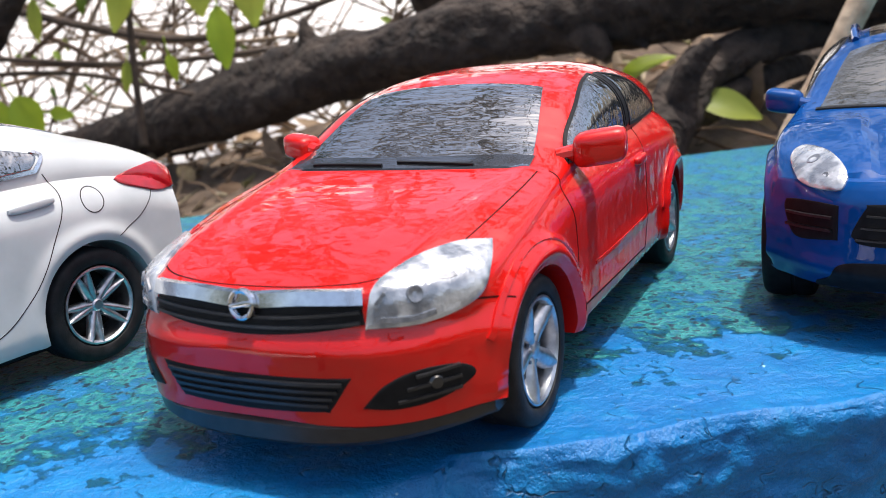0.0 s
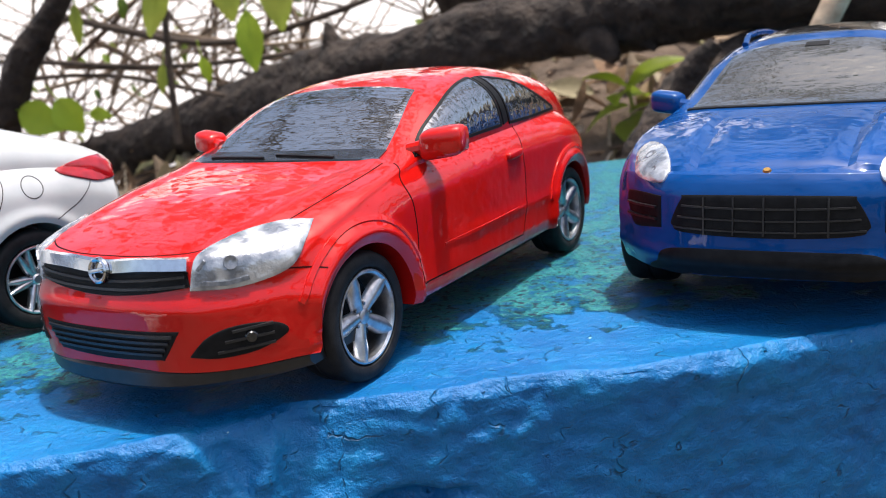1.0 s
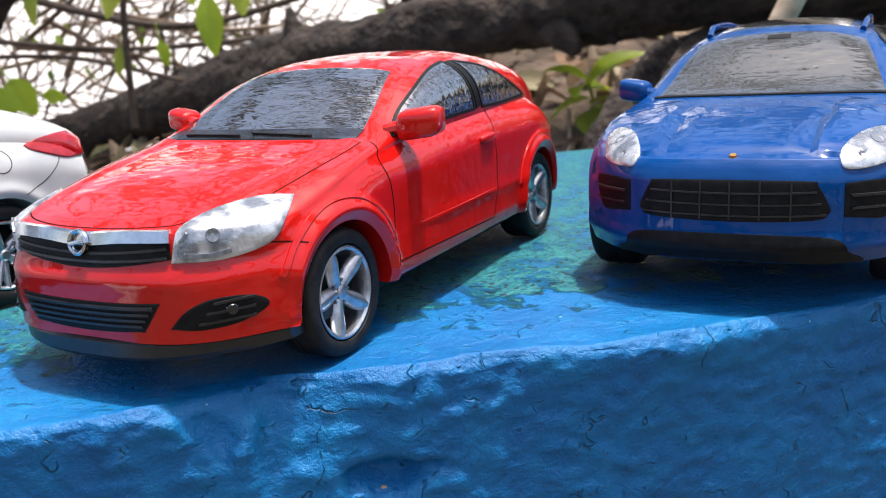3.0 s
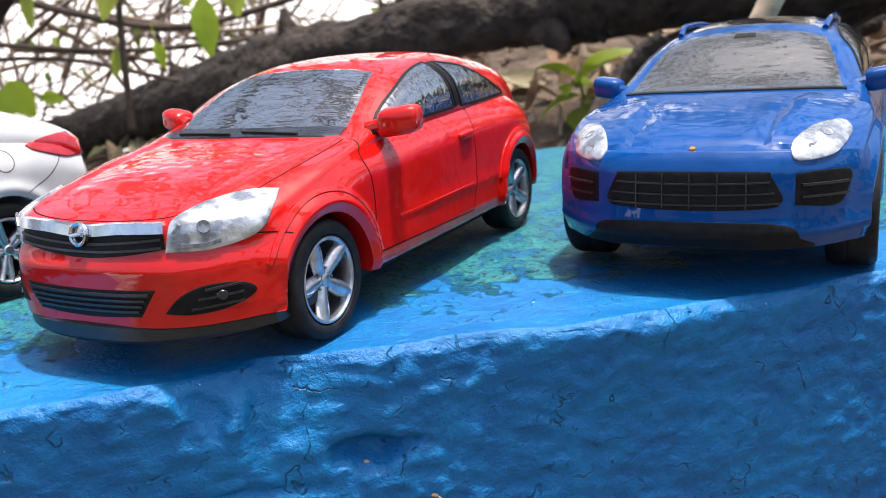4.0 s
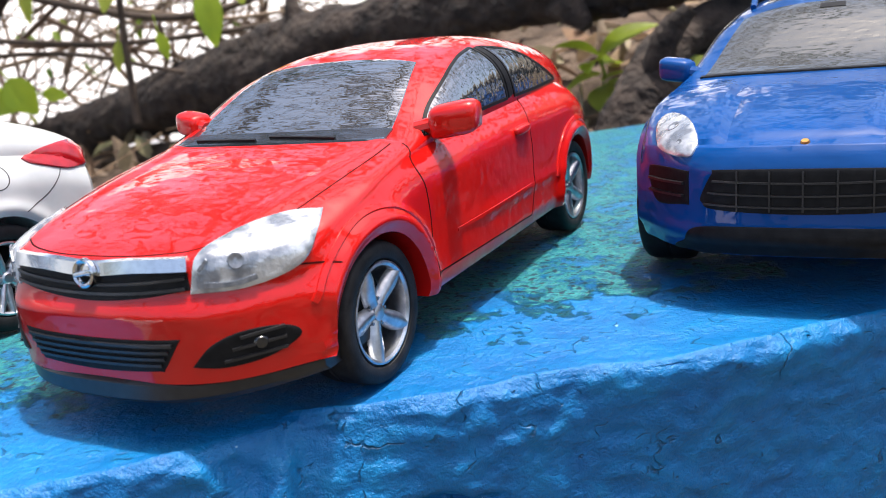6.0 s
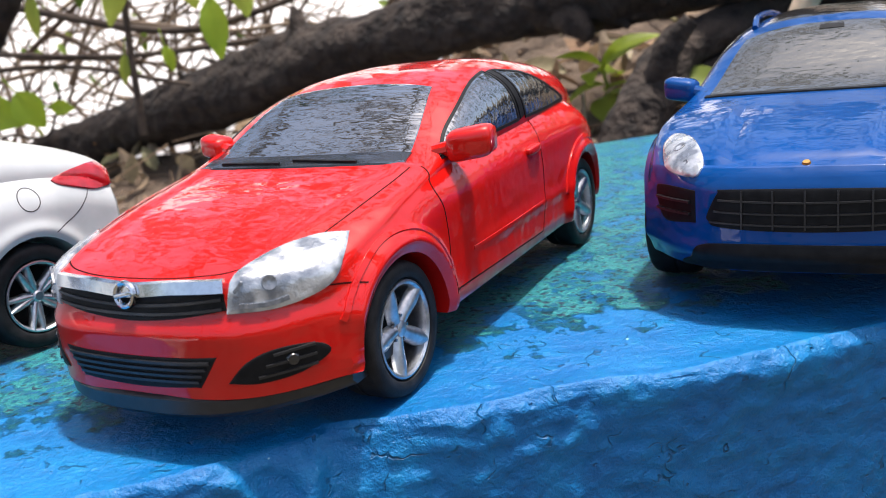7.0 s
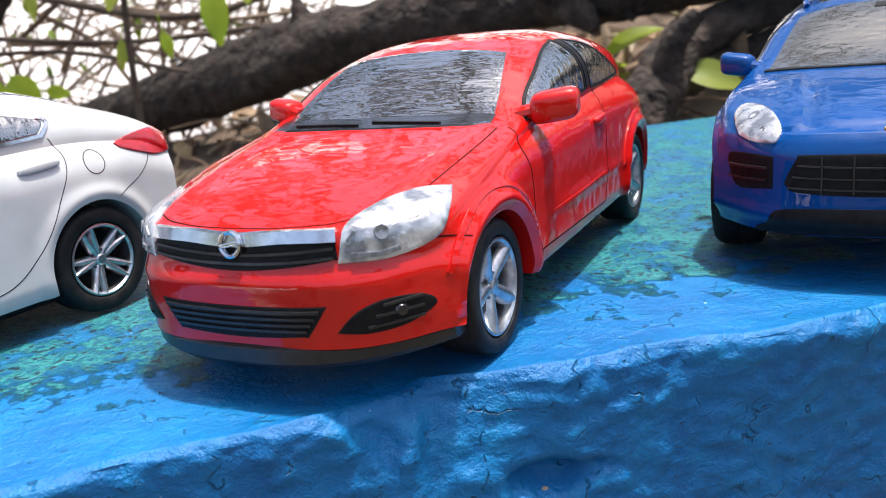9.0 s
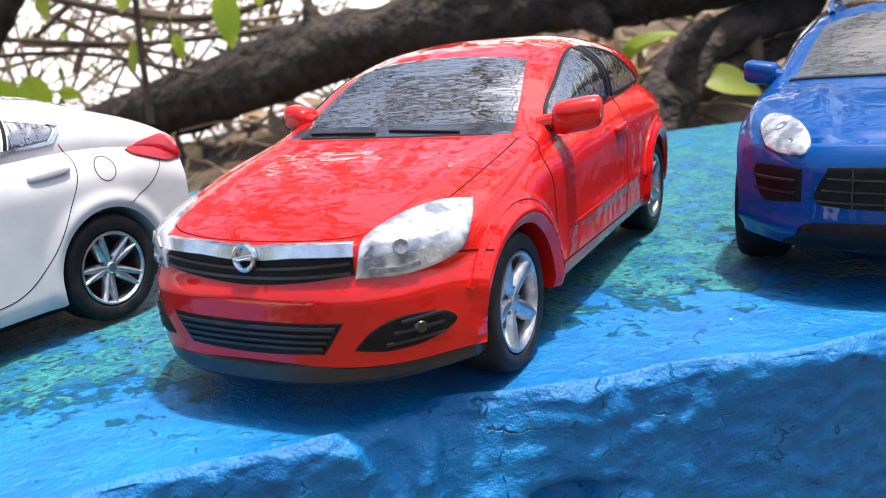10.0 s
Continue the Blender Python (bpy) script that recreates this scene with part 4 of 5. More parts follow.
def white_car():
    car = new("toy_saloon")
    car.matrix_basis = pose(-0.1054, 0.1745, 0, 0, 0, 240)
    bm = car_shell(WHITE_SPEC)
    skin = Skin(bm)
    body = part("body", bm, WHITE)
    cut(body, [(0.0152, ax, 0.013, y0, y1) for ax in (0.056, -0.056) for y0, y1 in ((0.02, 0.06), (-0.06, -0.02))])
    body.parent = car
    for ax in (0.056, -0.056):
        for y in (0.0300, -0.0300):
            wheel(car, ax, y, 0.0132, 0.01, 0.009, 5, twin=True)
    part("chassis", blob(0.25, 0.083, 0.029, 0.004, 24), BLACK, car).matrix_basis = pose(0, 0, 0.0085)
    part("rear_window", skin.patch([(-0.064, 0.018), (-0.064, 0.018), (-0.03, 0.016), (-0.03, 0.016), (-0.03, -0.016), (-0.03, -0.016), (-0.064, -0.018), (-0.064, -0.018)], "top", 0.0002), GLASS, car)
    part("windscreen", skin.patch([(0.06, 0.026), (0.06, 0.026), (0.03, 0.02), (0.03, 0.02), (0.03, -0.02), (0.03, -0.02), (0.06, -0.026), (0.06, -0.026)], "top", 0.0002), GLASS, car)
    for side, sgn in (("left", 1), ("right", -1)):
        rear_win = [(-0.0472, 0.0457), (-0.0472, 0.0457), (-0.0497, 0.0483), (-0.046, 0.0497), (-0.0395, 0.0512), (-0.0395, 0.0512), (-0.0372, 0.0451), (-0.0372, 0.0451)]
        front_win = [(-0.0382, 0.0515), (-0.0382, 0.0515), (-0.03, 0.0529), (-0.015, 0.0542), (0.0, 0.0542), (0.02, 0.0505), (0.04, 0.0425), (0.04, 0.0415), (0.04, 0.0415), (0.0, 0.043), (-0.0358, 0.045), (-0.0358, 0.045)]
        part("quarter_window", skin.patch(rear_win, side, 0.0002), GLASS, car)
        part("door_window", skin.patch(front_win, side, 0.0002), GLASS, car)
        part("window_pillar", skin.line([(-0.0389, 0.0514), (-0.0365, 0.0451)], side, 0.0008, 0.0004), BLACK, car)
        part("chrome_trim", skin.line([(-0.0488, 0.0494), (-0.0508, 0.0482), (-0.0478, 0.0452), (-0.0478, 0.0452), (-0.03, 0.0443), (0.0, 0.0426), (0.03, 0.0412)], side, 0.0012, 0.0004), CHROME, car)
        part("door_gap", skin.line([(-0.0495, 0.0445), (-0.051, 0.0395), (-0.0478, 0.0321), (-0.0395, 0.0203), (-0.0309, 0.0138), (-0.0195, 0.0125), (-0.005, 0.0125), (-0.004, 0.0135), (-0.007, 0.03), (-0.008, 0.042)], side, 0.0003, 0.00005), SEAM, car)
        part("bumper_gap", skin.line([(-0.0631, 0.028), (-0.0701, 0.0308), (-0.0745, 0.034), (-0.0765, 0.0362)], side, 0.0003, 0.00005), SEAM, car)
        part("fuel_flap", skin.line([(-0.0585 + 0.0029 * math.cos(a), 0.0373 + 0.0029 * math.sin(a)) for a in [k * math.pi / 6 for k in range(12)]], side, 0.0003, 0.00006, closed=True), SEAM, car)
        handle = part("door_handle", blob(0.6, 0.0055, 0.0009, 0.001), WHITE, car)
        p, nrm = skin.drop(side, (-0.0435, 0.0387))
        handle.matrix_basis = pose(p.x, p.y + sgn * 0.0005, p.z, 0, 4, 0)
        tl = [(-0.0668, 0.0315, 0.0402), (-0.0668, 0.0315, 0.0402), (-0.0695, 0.033, 0.0386), (-0.079, 0.0327, 0.0357), (-0.0865, 0.029, 0.0354), (-0.0865, 0.029, 0.0354), (-0.0875, 0.0278, 0.039), (-0.0855, 0.0282, 0.0428), (-0.0855, 0.0282, 0.0428), (-0.078, 0.0305, 0.0425), (-0.071, 0.0313, 0.0416)]
        part("tail_light", skin.patch(tl if sgn > 0 else flip(tl), None, 0.0005, way=(0.4, -0.85 * sgn, -0.25), crown=0.0003), TAIL, car, "red tail light")
    tagged(car, "glossy white die-cast toy saloon with silver wheels", "toy car", "toy cars on the wall")


white_car()

# ---- the bank and thicket behind the wall ----
crest = spline((-1.2, -0.6, -0.3, 0.0, 0.15, 0.4, 1.5), (-0.1, -0.08, -0.045, 0.015, 0.07, 0.12, 0.15))


def bank_height(x, y):
    c = crest(x)
    far = 0.5 * (1 + math.tanh((x - 0.02) / 0.12))
    if y < 1.15:
        t = max(0.0, (y - 0.3) / 0.85)
        z = -0.3 + (c + 0.3) * t ** 0.75
    else:
        z = c + (y - 1.15) * (0.16 * far - 0.9 * (1 - far))
    return z + 0.02 * noise.noise(Vector((x * 5, y * 5, 1))) + 0.008 * noise.noise(Vector((x * 22, y * 22, 4)))


def bank_bm():
    verts, faces, nx, ny = [], [], 110, 60
    for j in range(ny):
        for i in range(nx):
            x, y = -1.3 + 2.9 * i / (nx - 1), 0.46 + 1.5 * j / (ny - 1)
            verts.append((x, y, max(bank_height(x, y), -0.47)))
    for j in range(ny - 1):
        for i in range(nx - 1):
            faces.append((j * nx + i, j * nx + i + 1, (j + 1) * nx + i + 1, (j + 1) * nx + i))
    return bm_from(verts, faces)


bank = part("ground_bank", bank_bm(), SOIL, sharp=80)
tagged(bank, "bank of dry brown soil behind the wall", "ground", kind="structure")


def island_mat(name, stops, rough=0.8, trans=0.2):
    m = bpy.data.materials.new(name)
    m.use_nodes = True
    n, l = m.node_tree.nodes, m.node_tree.links
    geo, ramp = n.new("ShaderNodeNewGeometry"), n.new("ShaderNodeValToRGB")
    l.new(geo.outputs["Random Per Island"], ramp.inputs[0])
    while len(ramp.color_ramp.elements) < len(stops):
        ramp.color_ramp.elements.new(0.5)
    for k, c in enumerate(stops):
        ramp.color_ramp.elements[k].position = k / (len(stops) - 1)
        ramp.color_ramp.elements[k].color = (*c, 1)
    t, mx = n.new("ShaderNodeTexNoise"), n.new("ShaderNodeMix")
    t.inputs["Scale"].default_value = 160
    mx.data_type, mx.blend_type = "RGBA", "MULTIPLY"
    mx.inputs[0].default_value = 0.7
    l.new(ramp.outputs[0], mx.inputs[6])
    l.new(t.outputs[0], mx.inputs[7])
    b = n["Principled BSDF"]
    b.inputs["Roughness"].default_value = rough
    l.new(mx.outputs[2], b.inputs["Base Color"])
    tr, ms = n.new("ShaderNodeBsdfTranslucent"), n.new("ShaderNodeMixShader")
    ms.inputs[0].default_value = trans
    l.new(mx.outputs[2], tr.inputs[0])
    l.new(b.outputs[0], ms.inputs[1])
    l.new(tr.outputs[0], ms.inputs[2])
    l.new(ms.outputs[0], n["Material Output"].inputs[0])
    return m


LITTER = island_mat("dry_litter", ((0.1, 0.06, 0.035), (0.42, 0.25, 0.14), (0.62, 0.44, 0.28), (0.2, 0.12, 0.07), (0.7, 0.57, 0.42), (0.28, 0.26, 0.1)))
GREENS = island_mat("mixed_green_leaves", ((0.1, 0.2, 0.03), (0.3, 0.42, 0.05), (0.16, 0.26, 0.03), (0.36, 0.4, 0.08)), 0.5, 0.5)
# Leaf tones darkened so the unseen screen overhead returns little light.
SHADE_LEAF = island_mat("darkened_screen_leaves", ((0.03, 0.05, 0.015), (0.05, 0.08, 0.02), (0.07, 0.1, 0.03)), 0.6, 0.25)
TWIGS = island_mat("tangled_twigs", ((0.07, 0.045, 0.03), (0.22, 0.14, 0.09), (0.42, 0.31, 0.21), (0.12, 0.075, 0.05)), 0.85, 0.0)


def leaf_verts(m, length, width, curl, fold, k=7):
    """A pointed oval blade along x, folded along its midrib."""
    verts, faces = [], []
    for i in range(k + 1):
        t = i / k
        w = width * math.sin(math.pi * min(1, t * 0.94 + 0.03)) ** 0.8 * (1.15 - 0.5 * t)
        z = curl * length * (t - t * t) * 2
        for s in (-1, -0.5, 0, 0.5, 1):
            verts.append(m @ Vector((length * t, w * s * 0.5, z + fold * abs(s) * w)))
    for i in range(k):
        for j in range(4):
            faces.append((5 * i + j, 5 * i + j + 1, 5 * i + j + 6, 5 * i + j + 5))
    return verts, faces


def scatter(name, items, material, label, category):
    verts, faces = [], []
    for v, f in items:
        o = len(verts)
        verts += [tuple(p) for p in v]
        faces += [tuple(i + o for i in q) for q in f]
    me = bpy.data.meshes.new(name)
    me.from_pydata(verts, [], faces)
    me.shade_smooth()
    me.materials.append(material)
    return tagged(new(name, me), label, category, kind="stuff")


def twig_data(pts, r0, r1, n=5):
    p = smooth_loop(pts, 4, False)
    bm = tube(p, [r0 + (r1 - r0) * i / (len(p) - 1) for i in range(len(p))], n)
    bm.verts.index_update()
    out = [v.co.copy() for v in bm.verts], [tuple(v.index for v in f.verts) for f in bm.faces]
    bm.free()
    return out


rng = random.Random(7)
items = []
for _ in range(2600):
    y = rng.uniform(0.5, 1.75)
    x = rng.uniform(-0.75, 0.95)
    z = bank_height(x, y)
    ln = rng.uniform(0.018, 0.055)
    m = pose(x, y, z + rng.uniform(0.0, 0.014), rng.gauss(0, 38), rng.gauss(0, 38), rng.uniform(0, 360))
    items.append(leaf_verts(m, ln, ln * rng.uniform(0.25, 0.6), rng.uniform(-0.4, 0.4), rng.uniform(-0.3, 0.3), 4))
scatter("leaf_litter", items, LITTER, "dry brown leaf litter covering the bank", "leaf litter")
items = []
for _ in range(420):
    y, x = rng.uniform(0.5, 1.6), rng.uniform(-0.7, 0.95)
    z, a, ln = bank_height(x, y) + 0.01, rng.uniform(0, math.pi), rng.uniform(0.04, 0.16)
    d = Vector((math.cos(a), math.sin(a), rng.uniform(-0.1, 0.45))) * ln
    p = Vector((x, y, z))
    items.append(twig_data([p, p + d * 0.5 + Vector((0, 0, rng.uniform(-0.01, 0.015))), p + d], rng.uniform(0.001, 0.003), 0.0008))
scatter("fallen_twigs", items, LITTER, "pale dry twigs and straw lying on the bank", "twigs")


# limbs
def limb(name, pts, radii, material, label, n=14, rough=0.25, seed=1, steps=10, parent=None):
    p = smooth_loop(pts, steps, False)
    r = [x[0] for x in smooth_loop([(v, k) for k, v in enumerate(radii)], steps, False)]
    ob = part(name, tube(p, r, n, rough, seed), material, sharp=70)
    if parent:
        ob.parent = parent
        return ob
    return tagged(ob, label, "branch")


main = limb("branch", [(-0.62, 1.24, -0.07), (-0.518, 1.2, -0.043), (-0.37, 1.13, -0.012), (-0.245, 1.06, 0.018), (-0.1, 0.98, 0.051), (0.021, 0.92, 0.071), (0.145, 0.85, 0.084), (0.242, 0.8, 0.092), (0.36, 0.76, 0.105), (0.6, 0.7, 0.13), (1.0, 0.65, 0.17)], [0.03, 0.033, 0.036, 0.036, 0.036, 0.035, 0.035, 0.036, 0.04, 0.045, 0.05], BARK, "thick dark branch with rough flaking bark", 30, 0.3, 1, 24)
limb("knot", [(-0.12, 0.985, 0.068), (-0.124, 0.98, 0.094), (-0.126, 0.98, 0.108)], [0.018, 0.009, 0.003], BARK, "", 12, 0.35, 3, parent=main)
limb("stub", [(0.15, 0.83, 0.07), (0.165, 0.81, 0.055), (0.172, 0.803, 0.044)], [0.017, 0.012, 0.006], BARK, "", 12, 0.35, 4, parent=main)
limb("stub", [(0.19, 0.83, 0.07), (0.2, 0.81, 0.058), (0.206, 0.803, 0.05)], [0.012, 0.007, 0.003], BARK, "", 10, 0.35, 5, parent=main)
for k in range(26):
    t = rng.random()
    a = Vector((-0.45, 1.18, 0.0)).lerp(Vector((0.45, 0.72, 0.14)), t)
    a.z = spline((-0.45, -0.16, 0.17, 0.45), (-0.002, 0.072, 0.118, 0.148))(a.x) - 0.004
    v, f = leaf_verts(pose(a.x, a.y - 0.012, a.z, rng.uniform(-30, 30), rng.uniform(-25, 10), rng.uniform(130, 200)), rng.uniform(0.02, 0.05), rng.uniform(0.006, 0.012), 0.2, 0.2, 4)
    bm = bm_from(v, f)
    bmesh.ops.solidify(bm, geom=bm.faces[:], thickness=0.0015)
    part("bark_flake", bm, BARK, main)
limb("branch", [(0.165, 0.71, -0.11), (0.19, 0.72, -0.042), (0.211, 0.74, -0.008), (0.236, 0.76, 0.024), (0.285, 0.78, 0.042), (0.35, 0.8, 0.056), (0.5, 0.82, 0.085)], [0.03, 0.026, 0.023, 0.02, 0.019, 0.02, 0.022], BARK, "forked dark branch leaning out of the bank", 20, 0.35, 8, 16)
limb("branch", [(0.205, 0.735, -0.02), (0.259, 0.76, 0.003), (0.316, 0.8, 0.018), (0.379, 0.85, 0.028), (0.5, 0.9, 0.05)], [0.013, 0.012, 0.011, 0.011, 0.01], BARK, "thin dark branch growing off the fork", 14, 0.3, 9, 14)
limb("branch", [(0.211, 0.73, -0.01), (0.222, 0.72, 0.03), (0.24, 0.715, 0.052)], [0.016, 0.011, 0.007], BARK, "broken upright stub on the forked branch", 14, 0.4, 11, 14)
limb("branch", [(-0.56, 1.02, 0.0), (-0.504, 1.0, 0.09), (-0.477, 1.0, 0.121), (-0.45, 1.0, 0.15), (-0.4, 1.0, 0.21)], [0.018, 0.0165, 0.015, 0.013, 0.012], BARK, "short dark broken branch standing upright", 16, 0.35, 12, 14)
limb("branch", [(0.1, 1.25, 0.02), (0.02, 1.2, 0.13), (0.0, 1.18, 0.2), (-0.02, 1.15, 0.3)], [0.04, 0.035, 0.032, 0.03], BARK, "dark tree stem behind the thick branch", 16, 0.35, 13, 12)
limb("branch", [(0.5, 1.0, -0.02), (0.42, 0.96, 0.1), (0.4, 0.95, 0.2), (0.45, 0.95, 0.35)], [0.07, 0.06, 0.055, 0.05], BARK, "stout dark trunk rising behind the wall", 18, 0.35, 14, 12)
limb("stick", [(0.213, 0.5, -0.02), (0.219, 0.5, 0.002), (0.243, 0.5, 0.046), (0.255, 0.5, 0.07), (0.29, 0.5, 0.14)], [0.0062, 0.0064, 0.0068, 0.0072, 0.008], STICK, "bare pale tan stick leaning behind the wall", 12, 0.08, 15, 10)

# twigs before the bright clearing
items = []
for k in range(310):
    y = rng.uniform(1.15, 1.8)
    x = rng.uniform(-1.0, 0.05) * y / 1.2
    z = rng.uniform(-0.04, 0.26)
    a = rng.choice((rng.gauss(0, 0.3), rng.gauss(1.3, 0.35), rng.gauss(0.75, 0.3), rng.gauss(-0.6, 0.3)))
    ln = rng.uniform(0.12, 0.5)
    d = Vector((math.cos(a), rng.uniform(-0.3, 0.3), math.sin(a))) * ln
    p = Vector((x, y, z))
    r = rng.choice((0.0009, 0.0012, 0.0016, 0.0022, 0.0032))
    items.append(twig_data([p - d * 0.5, p - d * 0.15 + Vector((0, 0, rng.gauss(0, 0.02))), p + d * 0.2 + Vector((rng.gauss(0, 0.02), 0, rng.gauss(0, 0.02))), p + d * 0.5], r * 1.3, r * 0.7))
scatter("twig_tangle", items, TWIGS, "tangle of thin bare brown twigs", "twigs")
for pts, r in (([(-0.95, 1.2, 0.12), (-0.6, 1.15, 0.1), (-0.35, 1.1, 0.075), (-0.1, 1.1, 0.085)], 0.0042), ([(-0.9, 1.1, 0.06), (-0.5, 1.1, 0.075), (-0.3, 1.05, 0.04), (-0.2, 1.05, 0.01)], 0.0035), ([(-0.345, 1.05, -0.02), (-0.342, 1.05, 0.08), (-0.335, 1.05, 0.17), (-0.33, 1.05, 0.25)], 0.0045), ([(-0.5, 1.1, 0.15), (-0.3, 1.08, 0.1), (-0.15, 1.08, 0.12), (0.02, 1.1, 0.17)], 0.005)):
    limb("twig", pts, [r, r * 0.9, r * 0.8, r * 0.7], TWIG, "long thin brown twig crossing the thicket", 8, 0.2, 16, 8)
# small leaves among the twigs
items = []
for k in range(70):
    y = rng.uniform(1.1, 1.6)
    x, z, ln = rng.uniform(-0.85, 0.05) * y / 1.2, rng.uniform(-0.05, 0.25), rng.uniform(0.015, 0.04)
    items.append(leaf_verts(pose(x, y, z, rng.uniform(40, 140), rng.uniform(20, 100), rng.uniform(-60, 60)), ln, ln * 0.5, 0.2, 0.15, 5))
scatter("small_leaves", items, GREENS, "small green leaves scattered among the twigs", "leaves")


def leaf(x, y, z, length, width, hang, spin, tilt, material, label):
    """One hanging leaf with a stalk; hang 90 points straight down."""
    ob = new("leaf")
    ob.matrix_basis = pose(x, y, z, 0, hang, spin) @ pose(0, 0, 0, tilt)
    v, f = leaf_verts(Matrix.Identity(4), length, width, 0.12, 0.12, 12)
    bm = bm_from(v, f)
    part("blade", bm, material, ob)
    part("stalk", tube([(-0.02, 0, 0.004), (0.0, 0, 0), (length * 0.5, 0, length * 0.06)], [0.0011, 0.001, 0.0005], 6), material, ob)
    return tagged(ob, label, "leaf", "leaves in the thicket")


for x, y, z, ln, w, hang, spin, tilt, m, label in (
        (-0.315, 1.0, 0.165, 0.085, 0.042, 70, 200, 75, LEAF, "green pointed leaf hanging from the thicket"),
        (-0.245, 1.0, 0.17, 0.075, 0.05, 85, 20, 95, LEAF, "dark green leaf hanging from the thicket"),
        (-0.222, 1.0, 0.12, 0.085, 0.045, 88, 10, 90, LEAFY, "long light green leaf hanging over the branch"),
        (-0.185, 1.0, 0.175, 0.1, 0.06, 88, 0, 85, LEAF, "broad green leaf hanging over the branch"),
        (-0.424, 1.0, 0.145, 0.06, 0.022, 92, 0, 80, LEAF, "narrow green leaf hanging on a twig"),
        (-0.515, 1.0, 0.03, 0.075, 0.06, 25, 0, 80, LEAFY, "round yellow-green leaf low by the branch"),
        (-0.46, 0.99, 0.04, 0.06, 0.055, 60, 10, 90, LEAFY, "round yellow-green leaf low by the branch"),
        (-0.428, 1.0, 0.02, 0.035, 0.025, 10, 0, 80, LEAFY, "small yellow-green leaf beside the branch"),
        (-0.3, 1.05, 0.075, 0.04, 0.022, 80, 30, 90, LEAFY, "small green leaf on a twig"),
        (-0.35, 1.05, 0.07, 0.045, 0.02, 100, 30, 90, LEAF, "small green leaf on a twig"),
        (0.232, 0.745, -0.002, 0.07, 0.042, 20, -10, 50, LEAF, "broad green leaf low on the bank")):
    leaf(x, y, z + 0.008, 0.8 * ln, 0.75 * w, hang, spin, tilt, m, label)

plant = new("seedling")
plant.matrix_basis = pose(0.187, 0.85, bank_height(0.187, 0.85))
h = 0.015 - bank_height(0.187, 0.85)
part("stem", tube([(0, 0, -0.005), (0.004, 0, h * 0.5), (0, 0, h)], [0.0022, 0.002, 0.0015], 8), LEAF, plant)
for k, (hang, spin, ln, w, zz) in enumerate(((-22, 5, 0.062, 0.03, 1.0), (-15, 170, 0.045, 0.024, 1.0), (10, 250, 0.05, 0.028, 0.9), (5, 60, 0.045, 0.026, 0.8), (25, 200, 0.05, 0.03, 0.55), (20, 330, 0.045, 0.028, 0.45), (30, 270, 0.05, 0.03, 0.25))):
    v, f = leaf_verts(pose(0, 0, h * zz, 0, hang, spin) @ pose(0, 0, 0, 25), ln, w, 0.2, 0.15, 8)
    part("leaf_blade", bm_from(v, f), LEAFY if k < 4 else LEAF, plant)
tagged(plant, "small bright yellow-green seedling on the bank", "plant")

# the tree overhead, which shows in the cars' paint and glass
items = []
gap = sun_dir.normalized()
for k in range(330):
    a, e = rng.uniform(0, 2 * math.pi), rng.uniform(0.35, 1.5)
    c = Vector((math.cos(a) * math.cos(e), math.sin(a) * math.cos(e), math.sin(e)))
    if c.dot(gap) > 0.86:
        continue
    p = Vector((0.05, 0.25, 0)) + c * rng.uniform(1.0, 2.2)
    if p.z < 0.4 or (p.y > 0.5 and p.z < 0.75):
        continue
    d = Vector((rng.gauss(0, 1), rng.gauss(0, 1), rng.gauss(0, 0.6))).normalized() * rng.uniform(0.25, 0.8)
    r = rng.choice((0.003, 0.005, 0.008, 0.014))
    items.append(twig_data([p - d * 0.5, p - d * 0.1 + Vector((rng.gauss(0, 0.05), rng.gauss(0, 0.05), 0)), p + d * 0.5], r * 1.3, r * 0.6))
scatter("overhead_twigs", items, TWIGS, "bare brown branches of the tree overhead", "tree branches")
# Unseen leaf screen, added to hold back sky light from above and the sides.
items = []
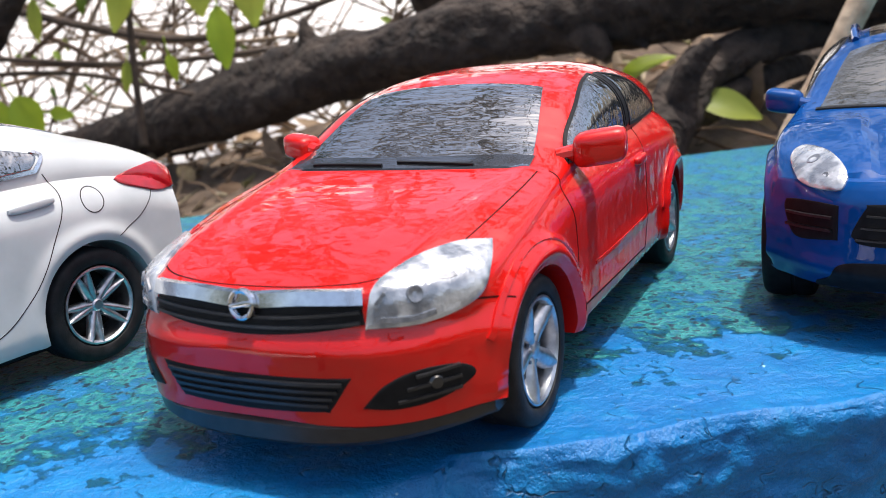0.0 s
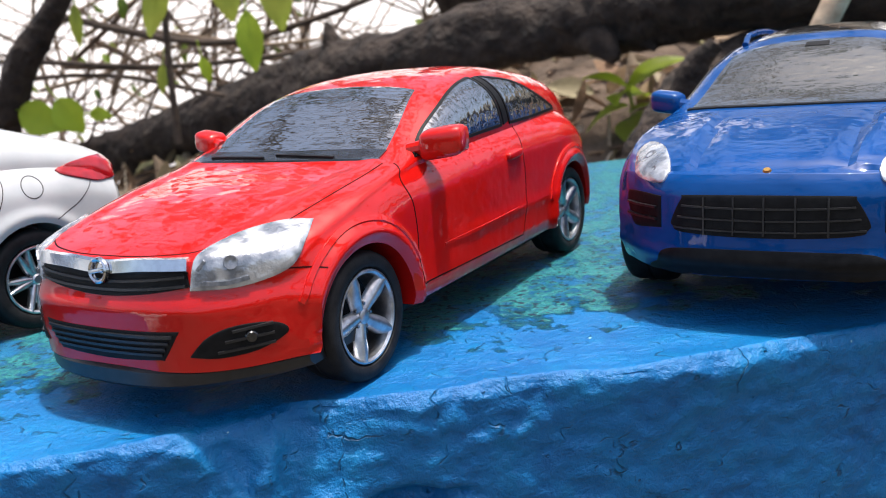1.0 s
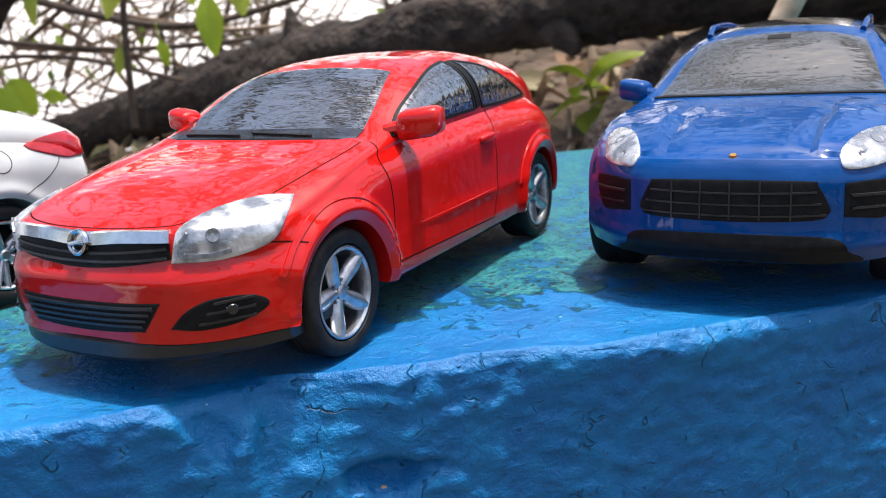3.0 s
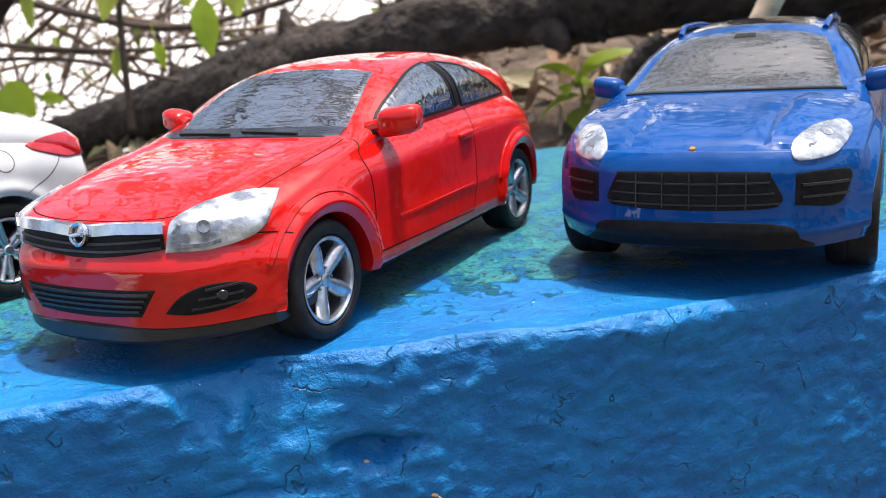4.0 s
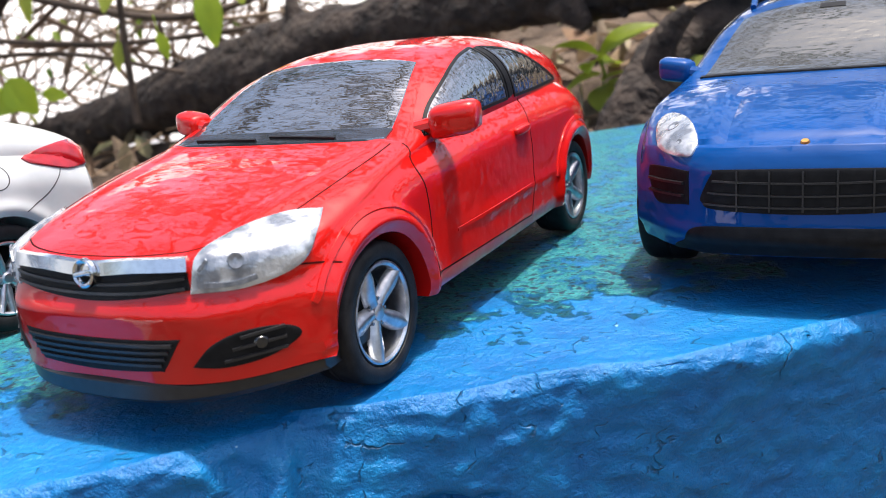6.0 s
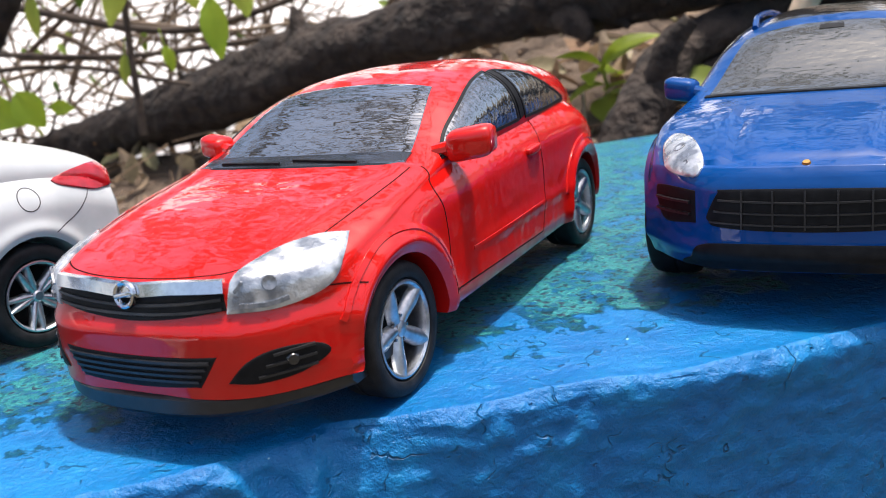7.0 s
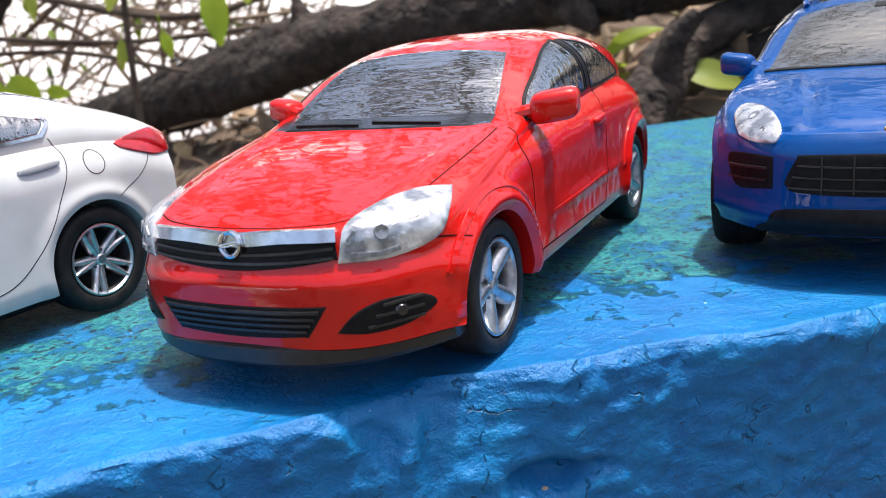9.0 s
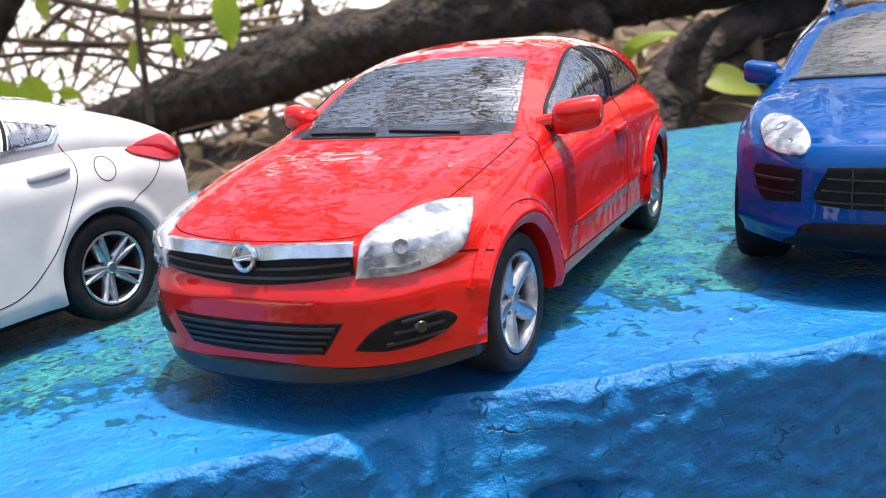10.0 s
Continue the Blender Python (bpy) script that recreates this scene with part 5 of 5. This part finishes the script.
for k in range(9000):
    a, e = rng.uniform(0, 2 * math.pi), math.asin(rng.uniform(-0.05, 1.0))
    c = Vector((math.cos(a) * math.cos(e), math.sin(a) * math.cos(e), math.sin(e)))
    p = Vector((0.05, 0.25, 0)) + c * rng.uniform(1.5, 3.0)
    if c.dot(gap) > 0.86 or noise.noise(c * 3.5) < -0.25:
        continue
    if (c.y > 0.1 and -0.65 < c.x < 0.88) or (c.y < -0.15 and c.z > 0.12):  # open sky beyond the wall and on its near side
        continue
    if p.y > 0.3 and p.z < 1.2 * abs(p.x - 0.05):
        continue
    ln = rng.uniform(0.12, 0.26)
    items.append(leaf_verts(pose(p.x, p.y, p.z, rng.uniform(0, 360), rng.uniform(0, 360), rng.uniform(0, 360)), ln, ln * 0.55, 0.2, 0.1, 2))
# sparser leaves beyond the wall, mirrored in bonnets and windscreens
for k in range(3400):
    a, e = rng.gauss(1.57, 0.7), 0.25 + 0.95 * rng.random() ** 1.7
    c = Vector((math.cos(a) * math.cos(e), math.sin(a) * math.cos(e), math.sin(e)))
    if noise.noise(c * 8) < 0.55 * (e - 0.5) or c.dot(gap) > 0.87:
        continue
    p = Vector((0.05, 0.25, 0)) + c * rng.uniform(1.4, 2.6)
    ln = rng.uniform(0.05, 0.13)
    items.append(leaf_verts(pose(p.x, p.y, p.z, rng.uniform(0, 360), rng.uniform(0, 360), rng.uniform(0, 360)), ln, ln * 0.45, 0.2, 0.1, 2))
scatter("overhead_leaf_screen", items, SHADE_LEAF, "dark green leaves overhead, partly an unseen screen added to dim the sky", "leaves")

# bare crown standing beyond the wall, whose boughs fork into ever finer twigs
items = []


def bough(p, d, length, r, depth):
    bend = Vector((rng.gauss(0, 0.16), rng.gauss(0, 0.16), rng.gauss(0, 0.16))) * length
    q = p + d * length
    way = (q - Vector((0.05, 0.25, 0))).normalized()
    if way.dot(gap) > 0.88 or way.z < 0.23:
        return
    items.append(twig_data([p, p + d * length * 0.5 + bend * 0.5, q], r, r * 0.6, 4))
    if depth:
        for _ in range(4):
            t = rng.uniform(0.25, 1.0)
            side = (d + Vector((rng.gauss(0, 0.7), rng.gauss(0, 0.7), rng.gauss(0, 0.7)))).normalized()
            bough(p.lerp(q, t), side, length * rng.uniform(0.45, 0.75), r * 0.55, depth - 1)


for k in range(34):
    a, e, dist = rng.uniform(0.2, 2.9), rng.uniform(0.3, 1.25), rng.uniform(1.5, 2.6)
    p = Vector((0.05 + dist * math.cos(a) * math.cos(e), 0.25 + dist * math.sin(a) * math.cos(e), dist * math.sin(e)))
    bough(p, Vector((rng.gauss(0, 0.6), rng.gauss(0, 0.3), 0.6)).normalized(), rng.uniform(0.3, 0.55), rng.choice((0.012, 0.018, 0.03)), 3)
scatter("bare_crown", items, TWIGS, "bare forking boughs and twigs of the tree overhead", "tree branches")
